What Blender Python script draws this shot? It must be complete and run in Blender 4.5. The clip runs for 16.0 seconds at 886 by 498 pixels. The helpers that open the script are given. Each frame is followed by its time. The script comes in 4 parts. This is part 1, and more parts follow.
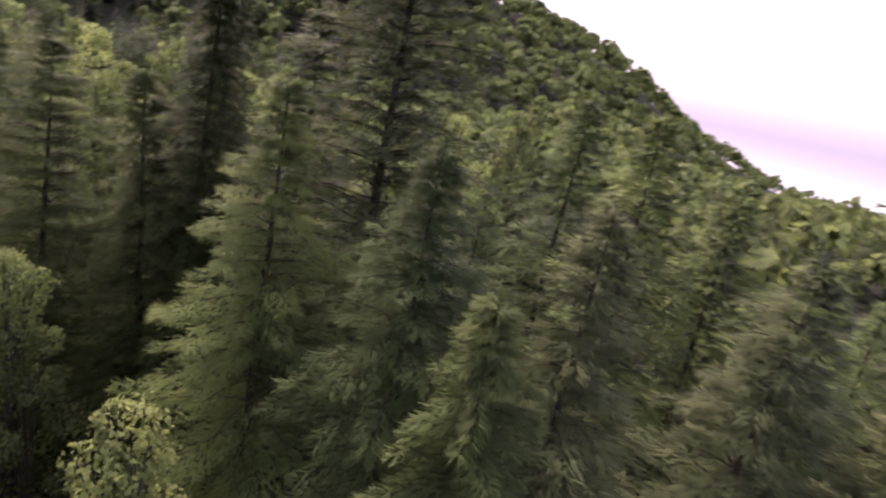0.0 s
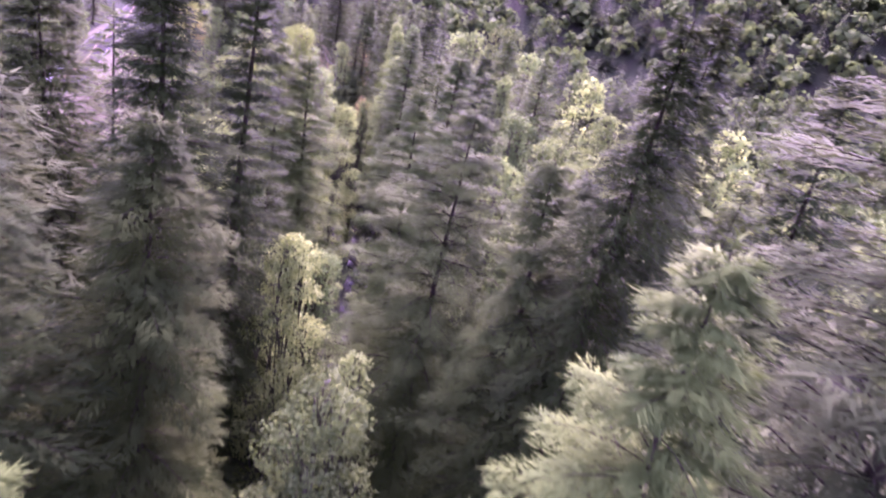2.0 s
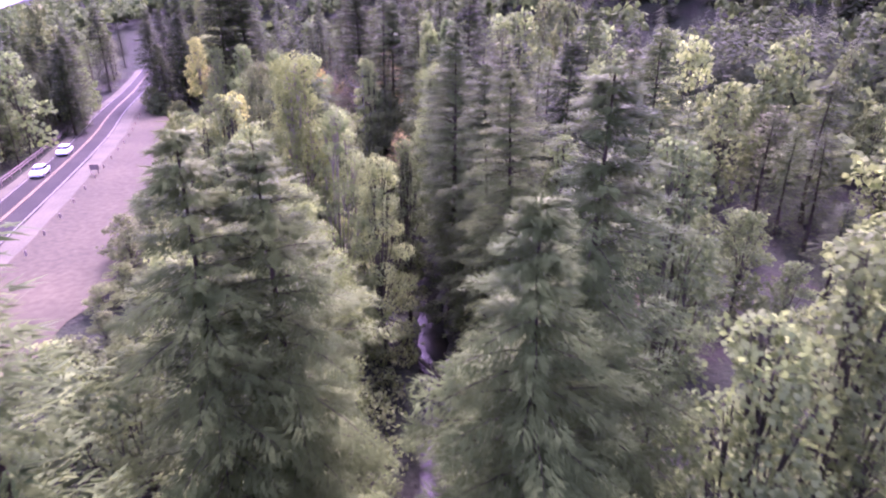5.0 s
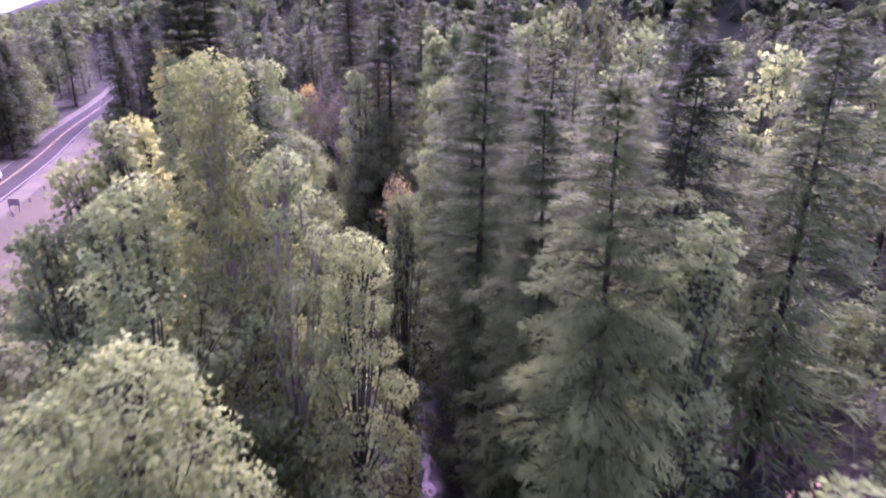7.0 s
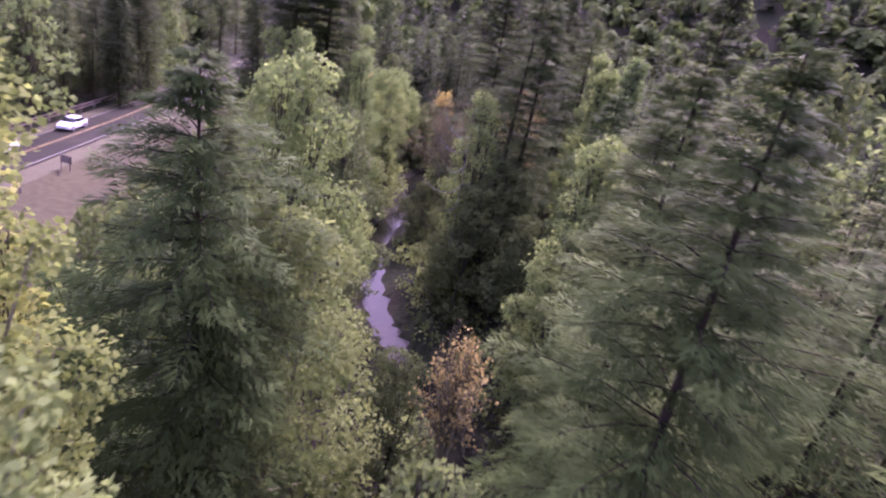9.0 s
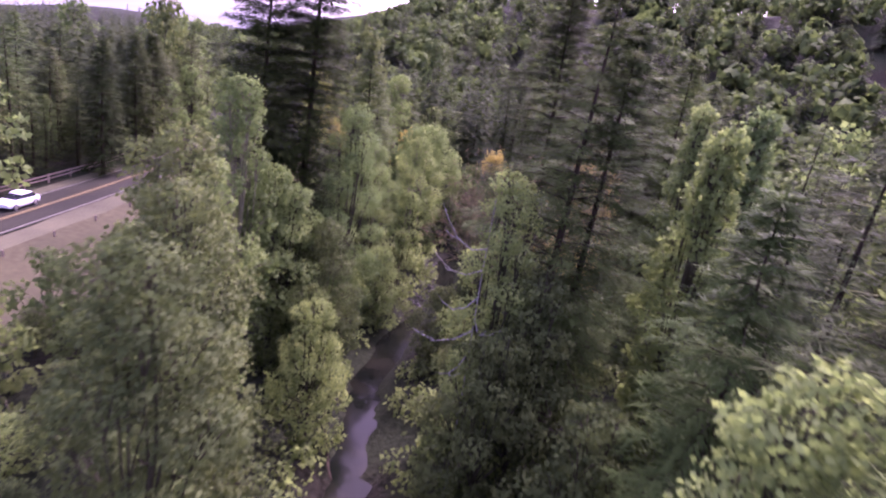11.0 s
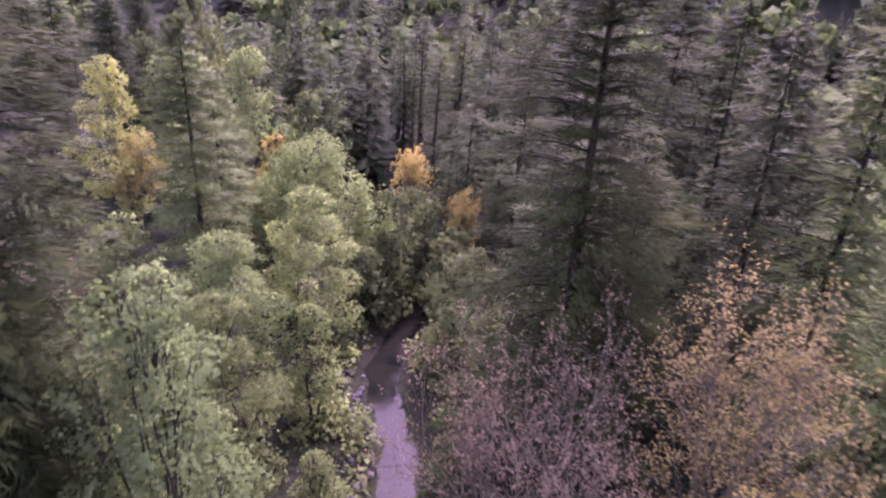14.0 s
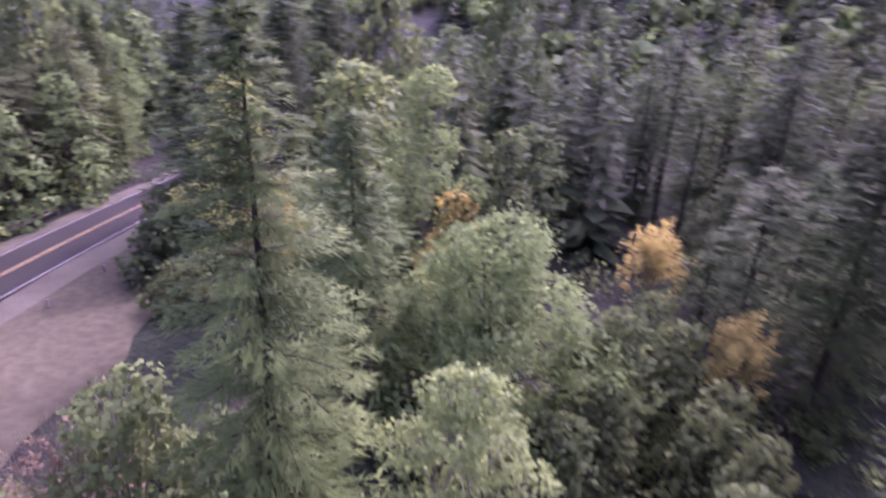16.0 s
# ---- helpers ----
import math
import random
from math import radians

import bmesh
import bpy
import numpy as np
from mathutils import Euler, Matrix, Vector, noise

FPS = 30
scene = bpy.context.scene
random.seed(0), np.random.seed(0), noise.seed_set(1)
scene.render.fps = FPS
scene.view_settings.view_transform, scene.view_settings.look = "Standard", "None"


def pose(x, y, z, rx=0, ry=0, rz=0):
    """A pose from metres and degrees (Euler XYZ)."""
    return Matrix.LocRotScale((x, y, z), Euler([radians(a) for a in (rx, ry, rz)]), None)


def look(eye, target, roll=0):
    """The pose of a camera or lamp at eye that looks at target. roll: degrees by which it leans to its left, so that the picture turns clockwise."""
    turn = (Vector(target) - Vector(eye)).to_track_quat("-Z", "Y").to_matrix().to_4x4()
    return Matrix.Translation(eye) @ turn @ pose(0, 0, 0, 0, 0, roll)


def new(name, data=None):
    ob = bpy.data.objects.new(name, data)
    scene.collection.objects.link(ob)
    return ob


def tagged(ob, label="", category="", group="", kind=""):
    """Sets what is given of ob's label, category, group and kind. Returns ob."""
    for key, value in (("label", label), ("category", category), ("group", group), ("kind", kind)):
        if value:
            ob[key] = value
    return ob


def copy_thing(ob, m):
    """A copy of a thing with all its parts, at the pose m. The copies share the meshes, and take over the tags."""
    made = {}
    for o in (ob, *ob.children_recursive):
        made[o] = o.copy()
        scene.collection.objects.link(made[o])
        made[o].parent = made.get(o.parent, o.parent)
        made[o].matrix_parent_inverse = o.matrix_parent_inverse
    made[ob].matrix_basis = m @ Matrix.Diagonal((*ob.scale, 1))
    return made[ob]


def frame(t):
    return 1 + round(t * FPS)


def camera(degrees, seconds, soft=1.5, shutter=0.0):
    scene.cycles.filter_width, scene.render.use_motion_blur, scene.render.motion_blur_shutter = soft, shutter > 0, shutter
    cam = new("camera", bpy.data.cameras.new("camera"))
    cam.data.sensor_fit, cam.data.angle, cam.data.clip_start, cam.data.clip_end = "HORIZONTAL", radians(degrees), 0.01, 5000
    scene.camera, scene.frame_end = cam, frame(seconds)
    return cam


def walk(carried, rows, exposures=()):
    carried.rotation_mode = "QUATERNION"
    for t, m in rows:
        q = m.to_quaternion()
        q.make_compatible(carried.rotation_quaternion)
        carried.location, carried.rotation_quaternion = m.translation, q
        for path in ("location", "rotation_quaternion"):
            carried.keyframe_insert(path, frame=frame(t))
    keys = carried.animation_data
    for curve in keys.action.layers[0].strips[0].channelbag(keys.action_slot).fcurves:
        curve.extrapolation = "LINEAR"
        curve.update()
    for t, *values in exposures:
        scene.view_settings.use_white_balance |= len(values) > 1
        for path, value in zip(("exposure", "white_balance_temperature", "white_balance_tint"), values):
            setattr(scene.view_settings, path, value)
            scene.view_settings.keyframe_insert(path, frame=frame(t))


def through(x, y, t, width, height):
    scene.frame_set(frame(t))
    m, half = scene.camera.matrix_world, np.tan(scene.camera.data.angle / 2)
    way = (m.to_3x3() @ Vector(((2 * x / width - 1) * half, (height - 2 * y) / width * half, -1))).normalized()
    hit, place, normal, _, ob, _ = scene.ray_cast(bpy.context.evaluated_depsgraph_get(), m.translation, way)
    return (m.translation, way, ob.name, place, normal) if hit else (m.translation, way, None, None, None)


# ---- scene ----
cam = camera(72.0, 16.0, soft=2.2, shutter=0.35)
# seconds, x, y, z, yaw, pitch, roll
PATH = [
    (0, -2.7, -58.8, 27.9, -51, -16.2, 12),
    (0.5, -0.2, -57.7, 28.2, -38.8, -20.5, 14.5),
    (1, 1.2, -55.8, 28.8, -26.1, -21.6, 17.4),
    (1.5, 2.5, -53.0, 29.1, -15.3, -23.2, 14.4),
    (2, 3.5, -50.1, 29.1, -7.7, -21.1, 12.1),
    (2.5, 3.9, -46.6, 28.9, -4.4, -19.6, 9.6),
    (3, 3.95, -43.0, 28.9, 2.5, -21.2, 10.6),
    (3.5, 3.75, -39.0, 28.85, 3.1, -21.5, 7.6),
    (4, 3.5, -35.2, 28.8, 0.6, -22.2, 0.6),
    (4.2, 3.42, -33.7, 28.75, -0.2, -22.3, -0.2),
    (6.3, 2.55, -15.8, 27.1, -1.7, -22.9, -0.2),
    (6.5, 2.48, -13.74, 26.85, -1.1, -22.9, -0.3),
    (7, 2.31, -8.55, 26.2, -1.25, -21.1, 0.15),
    (7.5, 2.25, -3.2, 25.85, -1.45, -19.85, 0.5),
    (8, 2.1, 2.2, 25.3, 0.1, -18.4, 3.3),
    (8.5, 2.25, 7.15, 25.5, 7.0, -18.2, 9.0),
    (9, 1.95, 11.35, 25.55, 10.2, -20.8, 10.8),
    (9.2, 1.7, 12.95, 25.55, 11.5, -21.8, 11.8),
    (11.3, -0.72, 36.63, 24.98, 18.13, -17.19, 8.78),
    (11.5, -1.74, 38.8, 25.1, 17.84, -17.29, 9.03),
    (12, -4.55, 44.19, 25.52, 14.68, -17.07, 8.87),
    (12.5, -6.88, 49.23, 25.91, 10.74, -17.1, 7.48),
    (13, -9.46, 54.43, 26.27, 8.2, -17.37, 5.06),
    (13.5, -11.71, 59.26, 26.72, 6.13, -18.95, 4.33),
    (14, -13.67, 64.16, 26.99, 5.61, -22.54, 4.26),
    (14.5, -15.37, 69.01, 26.78, 6.18, -24.65, 3.76),
    (15, -16.84, 74.26, 26.47, 7.91, -26.14, 2.74),
    (15.5, -18.38, 79.38, 25.84, 12.14, -25.24, 1.67),
    (16, -19.98, 84.87, 25.49, 25.59, -22.53, 3.54),
]
EXPOSURES = [(0.0, 1.93, 6250, 62), (0.5, 2.55, 5900, 88), (1.5, 3.39, 5450, 109), (3.4, 3.25, 5550, 104), (4.0, 3.22, 5475, 107), (6.5, 2.78, 5275, 104), (8.0, 2.79, 5375, 101),
    (9.0, 2.35, 5550, 88), (11.5, 2.3, 5650, 86), (12.5, 2.62, 5775, 88), (13.5, 2.59, 5750, 91), (15.0, 2.83, 5200, 105), (15.5, 2.73, 5225, 104), (16.0, 2.51, 5225, 93)]
walk(cam, [(t, pose(x, y, z, 90, 0, yaw) @ pose(0, 0, 0, pitch, 0, 0) @ pose(0, 0, 0, 0, 0, roll)) for t, x, y, z, yaw, pitch, roll in PATH], EXPOSURES)

# ---- light ----
SUN_AZIMUTH, SUN_HEIGHT = radians(-8.0), radians(52.0)  # azimuth counted from +y towards -x
to_sun = Vector((-math.sin(SUN_AZIMUTH) * math.cos(SUN_HEIGHT), math.cos(SUN_AZIMUTH) * math.cos(SUN_HEIGHT), math.sin(SUN_HEIGHT)))
sun_data = bpy.data.lights.new("sun", "SUN")
sun_data.energy, sun_data.angle, sun_data.color = 1.0, radians(0.9), (1.0, 0.95, 0.86)
sun = new("sun", sun_data)
sun.matrix_world = look(to_sun * 200, (0, 0, 0))
world = bpy.data.worlds.new("world")
scene.world = world
world.use_nodes = True
sky = world.node_tree.nodes.new("ShaderNodeTexSky")
sky.sky_type, sky.sun_disc = "NISHITA", False
sky.sun_elevation, sky.sun_rotation = SUN_HEIGHT, -SUN_AZIMUTH
sky.air_density, sky.dust_density, sky.ozone_density = 0.9, 6.5, 0.6
back = world.node_tree.nodes["Background"]
# the pale haze over the horizon goes on below it, behind the hills
wn, wl = world.node_tree.nodes, world.node_tree.links
direction, split, join, lift = wn.new("ShaderNodeTexCoord"), wn.new("ShaderNodeSeparateXYZ"), wn.new("ShaderNodeCombineXYZ"), wn.new("ShaderNodeMath")
lift.operation = "ABSOLUTE"
wl.new(direction.outputs["Generated"], split.inputs[0])
wl.new(split.outputs[2], lift.inputs[0])
for k, out in enumerate((split.outputs[0], split.outputs[1], lift.outputs[0])):
    wl.new(out, join.inputs[k])
wl.new(join.outputs[0], sky.inputs[0])
wl.new(sky.outputs[0], back.inputs[0])
back.inputs[1].default_value = 0.14
# a thin white veil of cloud over the whole sky
veil, both = wn.new("ShaderNodeBackground"), wn.new("ShaderNodeAddShader")
veil.inputs[0].default_value, veil.inputs[1].default_value = (0.95, 1.0, 1.0, 1.0), 0.19
wl.new(back.outputs[0], both.inputs[0])
wl.new(veil.outputs[0], both.inputs[1])
wl.new(both.outputs[0], wn["World Output"].inputs[0])


# ---- materials ----
def material(name, rough=0.8, metal=0.0):
    m = bpy.data.materials.new(name)
    m.use_nodes = True
    b = m.node_tree.nodes["Principled BSDF"]
    b.inputs["Roughness"].default_value = rough
    b.inputs["Metallic"].default_value = metal
    return m, m.node_tree.nodes, m.node_tree.links, b


def ramp(nodes, links, source, stops):
    r = nodes.new("ShaderNodeValToRGB")
    while len(r.color_ramp.elements) < len(stops):
        r.color_ramp.elements.new(0.5)
    for e, (p, c) in zip(r.color_ramp.elements, stops):
        e.position, e.color = p, (*c, 1)
    links.new(source, r.inputs[0])
    return r.outputs[0]


def noise_node(nodes, links, scale, detail=4.0, space="Object"):
    c = nodes.new("ShaderNodeTexCoord")
    n = nodes.new("ShaderNodeTexNoise")
    n.inputs["Scale"].default_value, n.inputs["Detail"].default_value = scale, detail
    links.new(c.outputs[space], n.inputs["Vector"])
    return n.outputs["Fac"]


def mix(nodes, links, a, b, factor, mode="MIX"):
    m = nodes.new("ShaderNodeMix")
    m.data_type, m.blend_type = "RGBA", mode
    for value, socket in ((a, m.inputs[6]), (b, m.inputs[7]), (factor, m.inputs[0])):
        if isinstance(value, (int, float)):
            socket.default_value = value
        elif isinstance(value, tuple):
            socket.default_value = (*value, 1)
        else:
            links.new(value, socket)
    return m.outputs[2]


def bumped(nodes, links, b, height, strength, distance=0.1):
    u = nodes.new("ShaderNodeBump")
    u.inputs["Strength"].default_value, u.inputs["Distance"].default_value = strength, distance
    links.new(height, u.inputs["Height"])
    links.new(u.outputs[0], b.inputs["Normal"])


def leaf_material(name, dark, mid, light, through=0.35, gloss=0.5, single=True, own_share=0.16):
    """Foliage: colour varies by leaf, by clump and by tree; blades share the soft round shading of their clump, and light passes through them."""
    m, nodes, links, b = material(name, gloss)
    coord, flat, unit = nodes.new("ShaderNodeTexCoord"), nodes.new("ShaderNodeVectorMath"), nodes.new("ShaderNodeVectorMath")
    flat.operation, flat.inputs[1].default_value = "MULTIPLY", (1, 1, 0)
    links.new(coord.outputs["Object"], flat.inputs[0])
    unit.operation = "NORMALIZE"
    links.new(flat.outputs[0], unit.inputs[0])
    soft, lean, turn, total = nodes.new("ShaderNodeTexNoise"), nodes.new("ShaderNodeVectorMath"), nodes.new("ShaderNodeVectorTransform"), nodes.new("ShaderNodeVectorMath")
    soft.inputs["Scale"].default_value, soft.inputs["Detail"].default_value = (0.9 if single else 0.22), 1.0
    links.new(coord.outputs["Object"], soft.inputs["Vector"])
    lean.operation, lean.inputs[1].default_value, lean.inputs[2].default_value = "MULTIPLY_ADD", (1.8, 1.8, 1.2), (-0.9, -0.9, 0.15)
    links.new(soft.outputs["Color"], lean.inputs[0])
    total.operation, total.inputs[1].default_value = "MULTIPLY_ADD", ((0.6,) * 3 if single else (0, 0, 0))
    links.new(unit.outputs[0], total.inputs[0])
    links.new(lean.outputs[0], total.inputs[2])
    turn.vector_type, turn.convert_from, turn.convert_to = "NORMAL", "OBJECT", "WORLD"
    links.new(total.outputs[0], turn.inputs[0])
    own, blend = nodes.new("ShaderNodeNewGeometry"), nodes.new("ShaderNodeVectorMath")
    blend.operation, blend.inputs[1].default_value = "MULTIPLY_ADD", (own_share,) * 3
    links.new(own.outputs["Normal"], blend.inputs[0])
    links.new(turn.outputs[0], blend.inputs[2])
    even = nodes.new("ShaderNodeVectorMath")
    even.operation = "NORMALIZE"
    links.new(blend.outputs[0], even.inputs[0])
    links.new(even.outputs[0], b.inputs["Normal"])
    geo, info = nodes.new("ShaderNodeNewGeometry"), nodes.new("ShaderNodeObjectInfo")
    one = ramp(nodes, links, geo.outputs["Random Per Island"], [(0.0, dark), (0.5, mid), (1.0, light)])
    clump = ramp(nodes, links, noise_node(nodes, links, 0.55, 2.0), [(0.3, dark), (0.7, light)])
    colour = mix(nodes, links, one, clump, 0.84)
    tree = ramp(nodes, links, info.outputs["Random"], [(0.0, (0.72, 0.78, 0.76)), (1.0, (1.3, 1.22, 1.1))])
    colour = mix(nodes, links, colour, tree, 1.0, "MULTIPLY")
    links.new(colour, b.inputs["Base Color"])
    b.inputs["Specular IOR Level"].default_value = 0.04
    t = nodes.new("ShaderNodeBsdfTranslucent")
    warm = mix(nodes, links, colour, (1.22, 1.25, 0.95), 1.0, "MULTIPLY")
    links.new(warm, t.inputs["Color"])
    s = nodes.new("ShaderNodeMixShader")
    s.inputs[0].default_value = through
    links.new(b.outputs[0], s.inputs[1])
    links.new(t.outputs[0], s.inputs[2])
    links.new(s.outputs[0], nodes["Material Output"].inputs[0])
    return m


def bark_material(name, dark, light, scale=3.0):
    m, nodes, links, b = material(name, 0.9)
    c, mp, n = nodes.new("ShaderNodeTexCoord"), nodes.new("ShaderNodeMapping"), nodes.new("ShaderNodeTexNoise")
    mp.inputs["Scale"].default_value = (scale, scale, scale * 0.15)
    n.inputs["Scale"].default_value, n.inputs["Detail"].default_value = 2.0, 6.0
    links.new(c.outputs["Object"], mp.inputs[0])
    links.new(mp.outputs[0], n.inputs["Vector"])
    links.new(ramp(nodes, links, n.outputs["Fac"], [(0.3, dark), (0.7, light)]), b.inputs["Base Color"])
    bumped(nodes, links, b, n.outputs["Fac"], 0.8, 0.08)
    b.inputs["Specular IOR Level"].default_value = 0.08
    return m


NEEDLE = leaf_material("redwood needles", (0.033, 0.057, 0.014), (0.054, 0.087, 0.023), (0.086, 0.124, 0.032), 0.16, 0.65)
NEEDLE_LIGHT = leaf_material("sunlit needles", (0.032, 0.051, 0.014), (0.050, 0.076, 0.021), (0.073, 0.103, 0.029), 0.20, 0.65)
# darker needle copy: the shade on the gloomy redwoods is put into its colour
NEEDLE_SHADED = leaf_material("dark needles", (0.016, 0.027, 0.007), (0.025, 0.040, 0.011), (0.040, 0.057, 0.014), 0.12, 0.7)
NEEDLE_BROWN = leaf_material("browning needles", (0.038, 0.051, 0.018), (0.057, 0.074, 0.027), (0.082, 0.104, 0.039), 0.16, 0.7)
LEAF_ALDER = leaf_material("alder leaves", (0.086, 0.130, 0.043), (0.141, 0.201, 0.065), (0.202, 0.270, 0.090), 0.54, 0.6, own_share=0.3)
LEAF_MAPLE = leaf_material("maple leaves", (0.076, 0.115, 0.035), (0.121, 0.174, 0.052), (0.171, 0.234, 0.076), 0.54, 0.6, own_share=0.3)
LEAF_LIME = leaf_material("yellowing maple leaves", (0.115, 0.150, 0.039), (0.173, 0.214, 0.055), (0.238, 0.278, 0.077), 0.56, 0.6, own_share=0.3)
LEAF_GREY = leaf_material("willow leaves", (0.060, 0.091, 0.029), (0.096, 0.136, 0.044), (0.137, 0.184, 0.064), 0.54, 0.6, own_share=0.3)
LEAF_DEEP = leaf_material("laurel leaves", (0.038, 0.058, 0.022), (0.064, 0.091, 0.030), (0.105, 0.138, 0.046), 0.42, 0.6, own_share=0.3)
LEAF_GOLD = leaf_material("golden leaves", (0.230, 0.188, 0.048), (0.340, 0.285, 0.067), (0.432, 0.372, 0.095), 0.42, 0.6, own_share=0.3)
LEAF_RUST = leaf_material("rusty leaves", (0.176, 0.144, 0.049), (0.264, 0.218, 0.072), (0.334, 0.283, 0.094), 0.40, 0.6, own_share=0.3)
LEAF_DUSTY = leaf_material("faded brown leaves", (0.130, 0.098, 0.056), (0.196, 0.150, 0.086), (0.255, 0.200, 0.118), 0.36, 0.7, own_share=0.3)
FAR_NEEDLE = leaf_material("far needles", (0.020, 0.031, 0.012), (0.031, 0.044, 0.017), (0.047, 0.062, 0.023), 0.16, 0.8, False)
FAR_LEAF = leaf_material("far leaves", (0.050, 0.075, 0.025), (0.078, 0.113, 0.035), (0.119, 0.162, 0.046), 0.40, 0.8, False)
BARK_RED = bark_material("redwood bark", (0.018, 0.014, 0.009), (0.052, 0.040, 0.026))
BARK_PALE = bark_material("pale bark", (0.081, 0.079, 0.043), (0.199, 0.198, 0.112), 2.0)
BARK_TWIG = bark_material("grey-brown twigs", (0.072, 0.066, 0.035), (0.184, 0.173, 0.093), 2.0)
BARK_DEAD = bark_material("bleached dead wood", (0.13, 0.125, 0.115), (0.28, 0.27, 0.25), 2.0)
BARK_GREY = bark_material("grey bark", (0.021, 0.021, 0.011), (0.061, 0.059, 0.033), 2.5)


def litter_material():
    m, nodes, links, b = material("forest floor", 0.95)
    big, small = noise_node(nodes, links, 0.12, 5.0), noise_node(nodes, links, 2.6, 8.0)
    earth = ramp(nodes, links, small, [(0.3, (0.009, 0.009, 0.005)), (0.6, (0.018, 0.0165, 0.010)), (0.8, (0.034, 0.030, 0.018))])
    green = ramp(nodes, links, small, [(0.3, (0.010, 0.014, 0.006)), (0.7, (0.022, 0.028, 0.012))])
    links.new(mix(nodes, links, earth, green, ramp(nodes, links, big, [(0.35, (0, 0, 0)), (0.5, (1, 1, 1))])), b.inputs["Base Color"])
    bumped(nodes, links, b, small, 1.0, 0.25)
    b.inputs["Specular IOR Level"].default_value = 0.1
    return m


def plain_ground(name, stops, big_scale, small_scale, bump=0.5, rough=0.95):
    m, nodes, links, b = material(name, rough)
    big, small = noise_node(nodes, links, big_scale, 4.0), noise_node(nodes, links, small_scale, 8.0)
    colour = ramp(nodes, links, small, stops)
    shade = ramp(nodes, links, big, [(0.3, (0.75, 0.75, 0.75)), (0.7, (1.15, 1.12, 1.08))])
    links.new(mix(nodes, links, colour, shade, 1.0, "MULTIPLY"), b.inputs["Base Color"])
    bumped(nodes, links, b, small, bump, 0.05)
    b.inputs["Specular IOR Level"].default_value = 0.12
    return m


FLOOR = litter_material()
DRY_GRASS = plain_ground("mown dry grass", [(0.25, (0.0323, 0.0309, 0.0141)), (0.5, (0.0447, 0.0433, 0.0197)), (0.8, (0.0590, 0.0577, 0.0268))], 0.08, 1.5)
GRAVEL = plain_ground("pale gravel", [(0.25, (0.0461, 0.0459, 0.0248)), (0.5, (0.0645, 0.0649, 0.0351)), (0.8, (0.0848, 0.0859, 0.0469))], 0.2, 9.0)
ASPHALT = plain_ground("asphalt", [(0.25, (0.0162, 0.0165, 0.0103)), (0.75, (0.0247, 0.0250, 0.0157))], 0.15, 18.0, 0.3, 0.95)
PAINT_WHITE = plain_ground("road paint", [(0.2, (0.1078, 0.1078, 0.0836)), (0.6, (0.1666, 0.1666, 0.1320))], 0.5, 12.0, 0.1, 0.6)
PAINT_YELLOW = plain_ground("yellow road paint", [(0.2, (0.11, 0.085, 0.03)), (0.6, (0.16, 0.125, 0.045))], 0.5, 12.0, 0.1, 0.6)
WOOD = bark_material("weathered wood", (0.09, 0.07, 0.055), (0.24, 0.19, 0.15), 6.0)
STONE = plain_ground("river stone", [(0.25, (0.05, 0.047, 0.043)), (0.5, (0.09, 0.086, 0.08)), (0.8, (0.14, 0.135, 0.127))], 1.5, 7.0, 0.4, 0.8)


def water_material():
    m, nodes, links, b = material("creek water", 0.07)
    deep = noise_node(nodes, links, 0.3, 4.0)
    links.new(ramp(nodes, links, deep, [(0.35, (0.004, 0.006, 0.004)), (0.55, (0.009, 0.010, 0.006)), (0.72, (0.017, 0.017, 0.010))]), b.inputs["Base Color"])
    links.new(ramp(nodes, links, deep, [(0.4, (0.03, 0.03, 0.03)), (0.65, (0.14, 0.14, 0.14))]), b.inputs["Roughness"])
    b.inputs["Specular IOR Level"].default_value = 0.06
    bumped(nodes, links, b, noise_node(nodes, links, 1.6, 4.0), 0.22, 0.06)
    return m


WATER = water_material()


# ---- mesh helpers ----
def mesh_of(name, verts, faces, mat, smooth=False):
    """A mesh from arrays of vertices and of triangles or quads."""
    verts, faces = np.asarray(verts, float).reshape(-1, 3), np.asarray(faces, int)
    me = bpy.data.meshes.new(name)
    n, k = faces.shape
    me.vertices.add(len(verts))
    me.vertices.foreach_set("co", verts.ravel())
    me.loops.add(n * k)
    me.loops.foreach_set("vertex_index", faces.ravel())
    me.polygons.add(n)
    me.polygons.foreach_set("loop_start", np.arange(0, n * k, k))
    if smooth:
        me.polygons.foreach_set("use_smooth", np.ones(n, bool))
    me.update(calc_edges=True)
    me.validate()
    me.materials.append(mat)
    return me


def child(name, me, parent, label=""):
    ob = new(name, me)
    ob.parent = parent
    return tagged(ob, label) if label else ob


def part(name, bm, mat, parent, label=""):
    me = bpy.data.meshes.new(name)
    bm.to_mesh(me)
    bm.free()
    me.materials.append(mat)
    return child(name, me, parent, label)


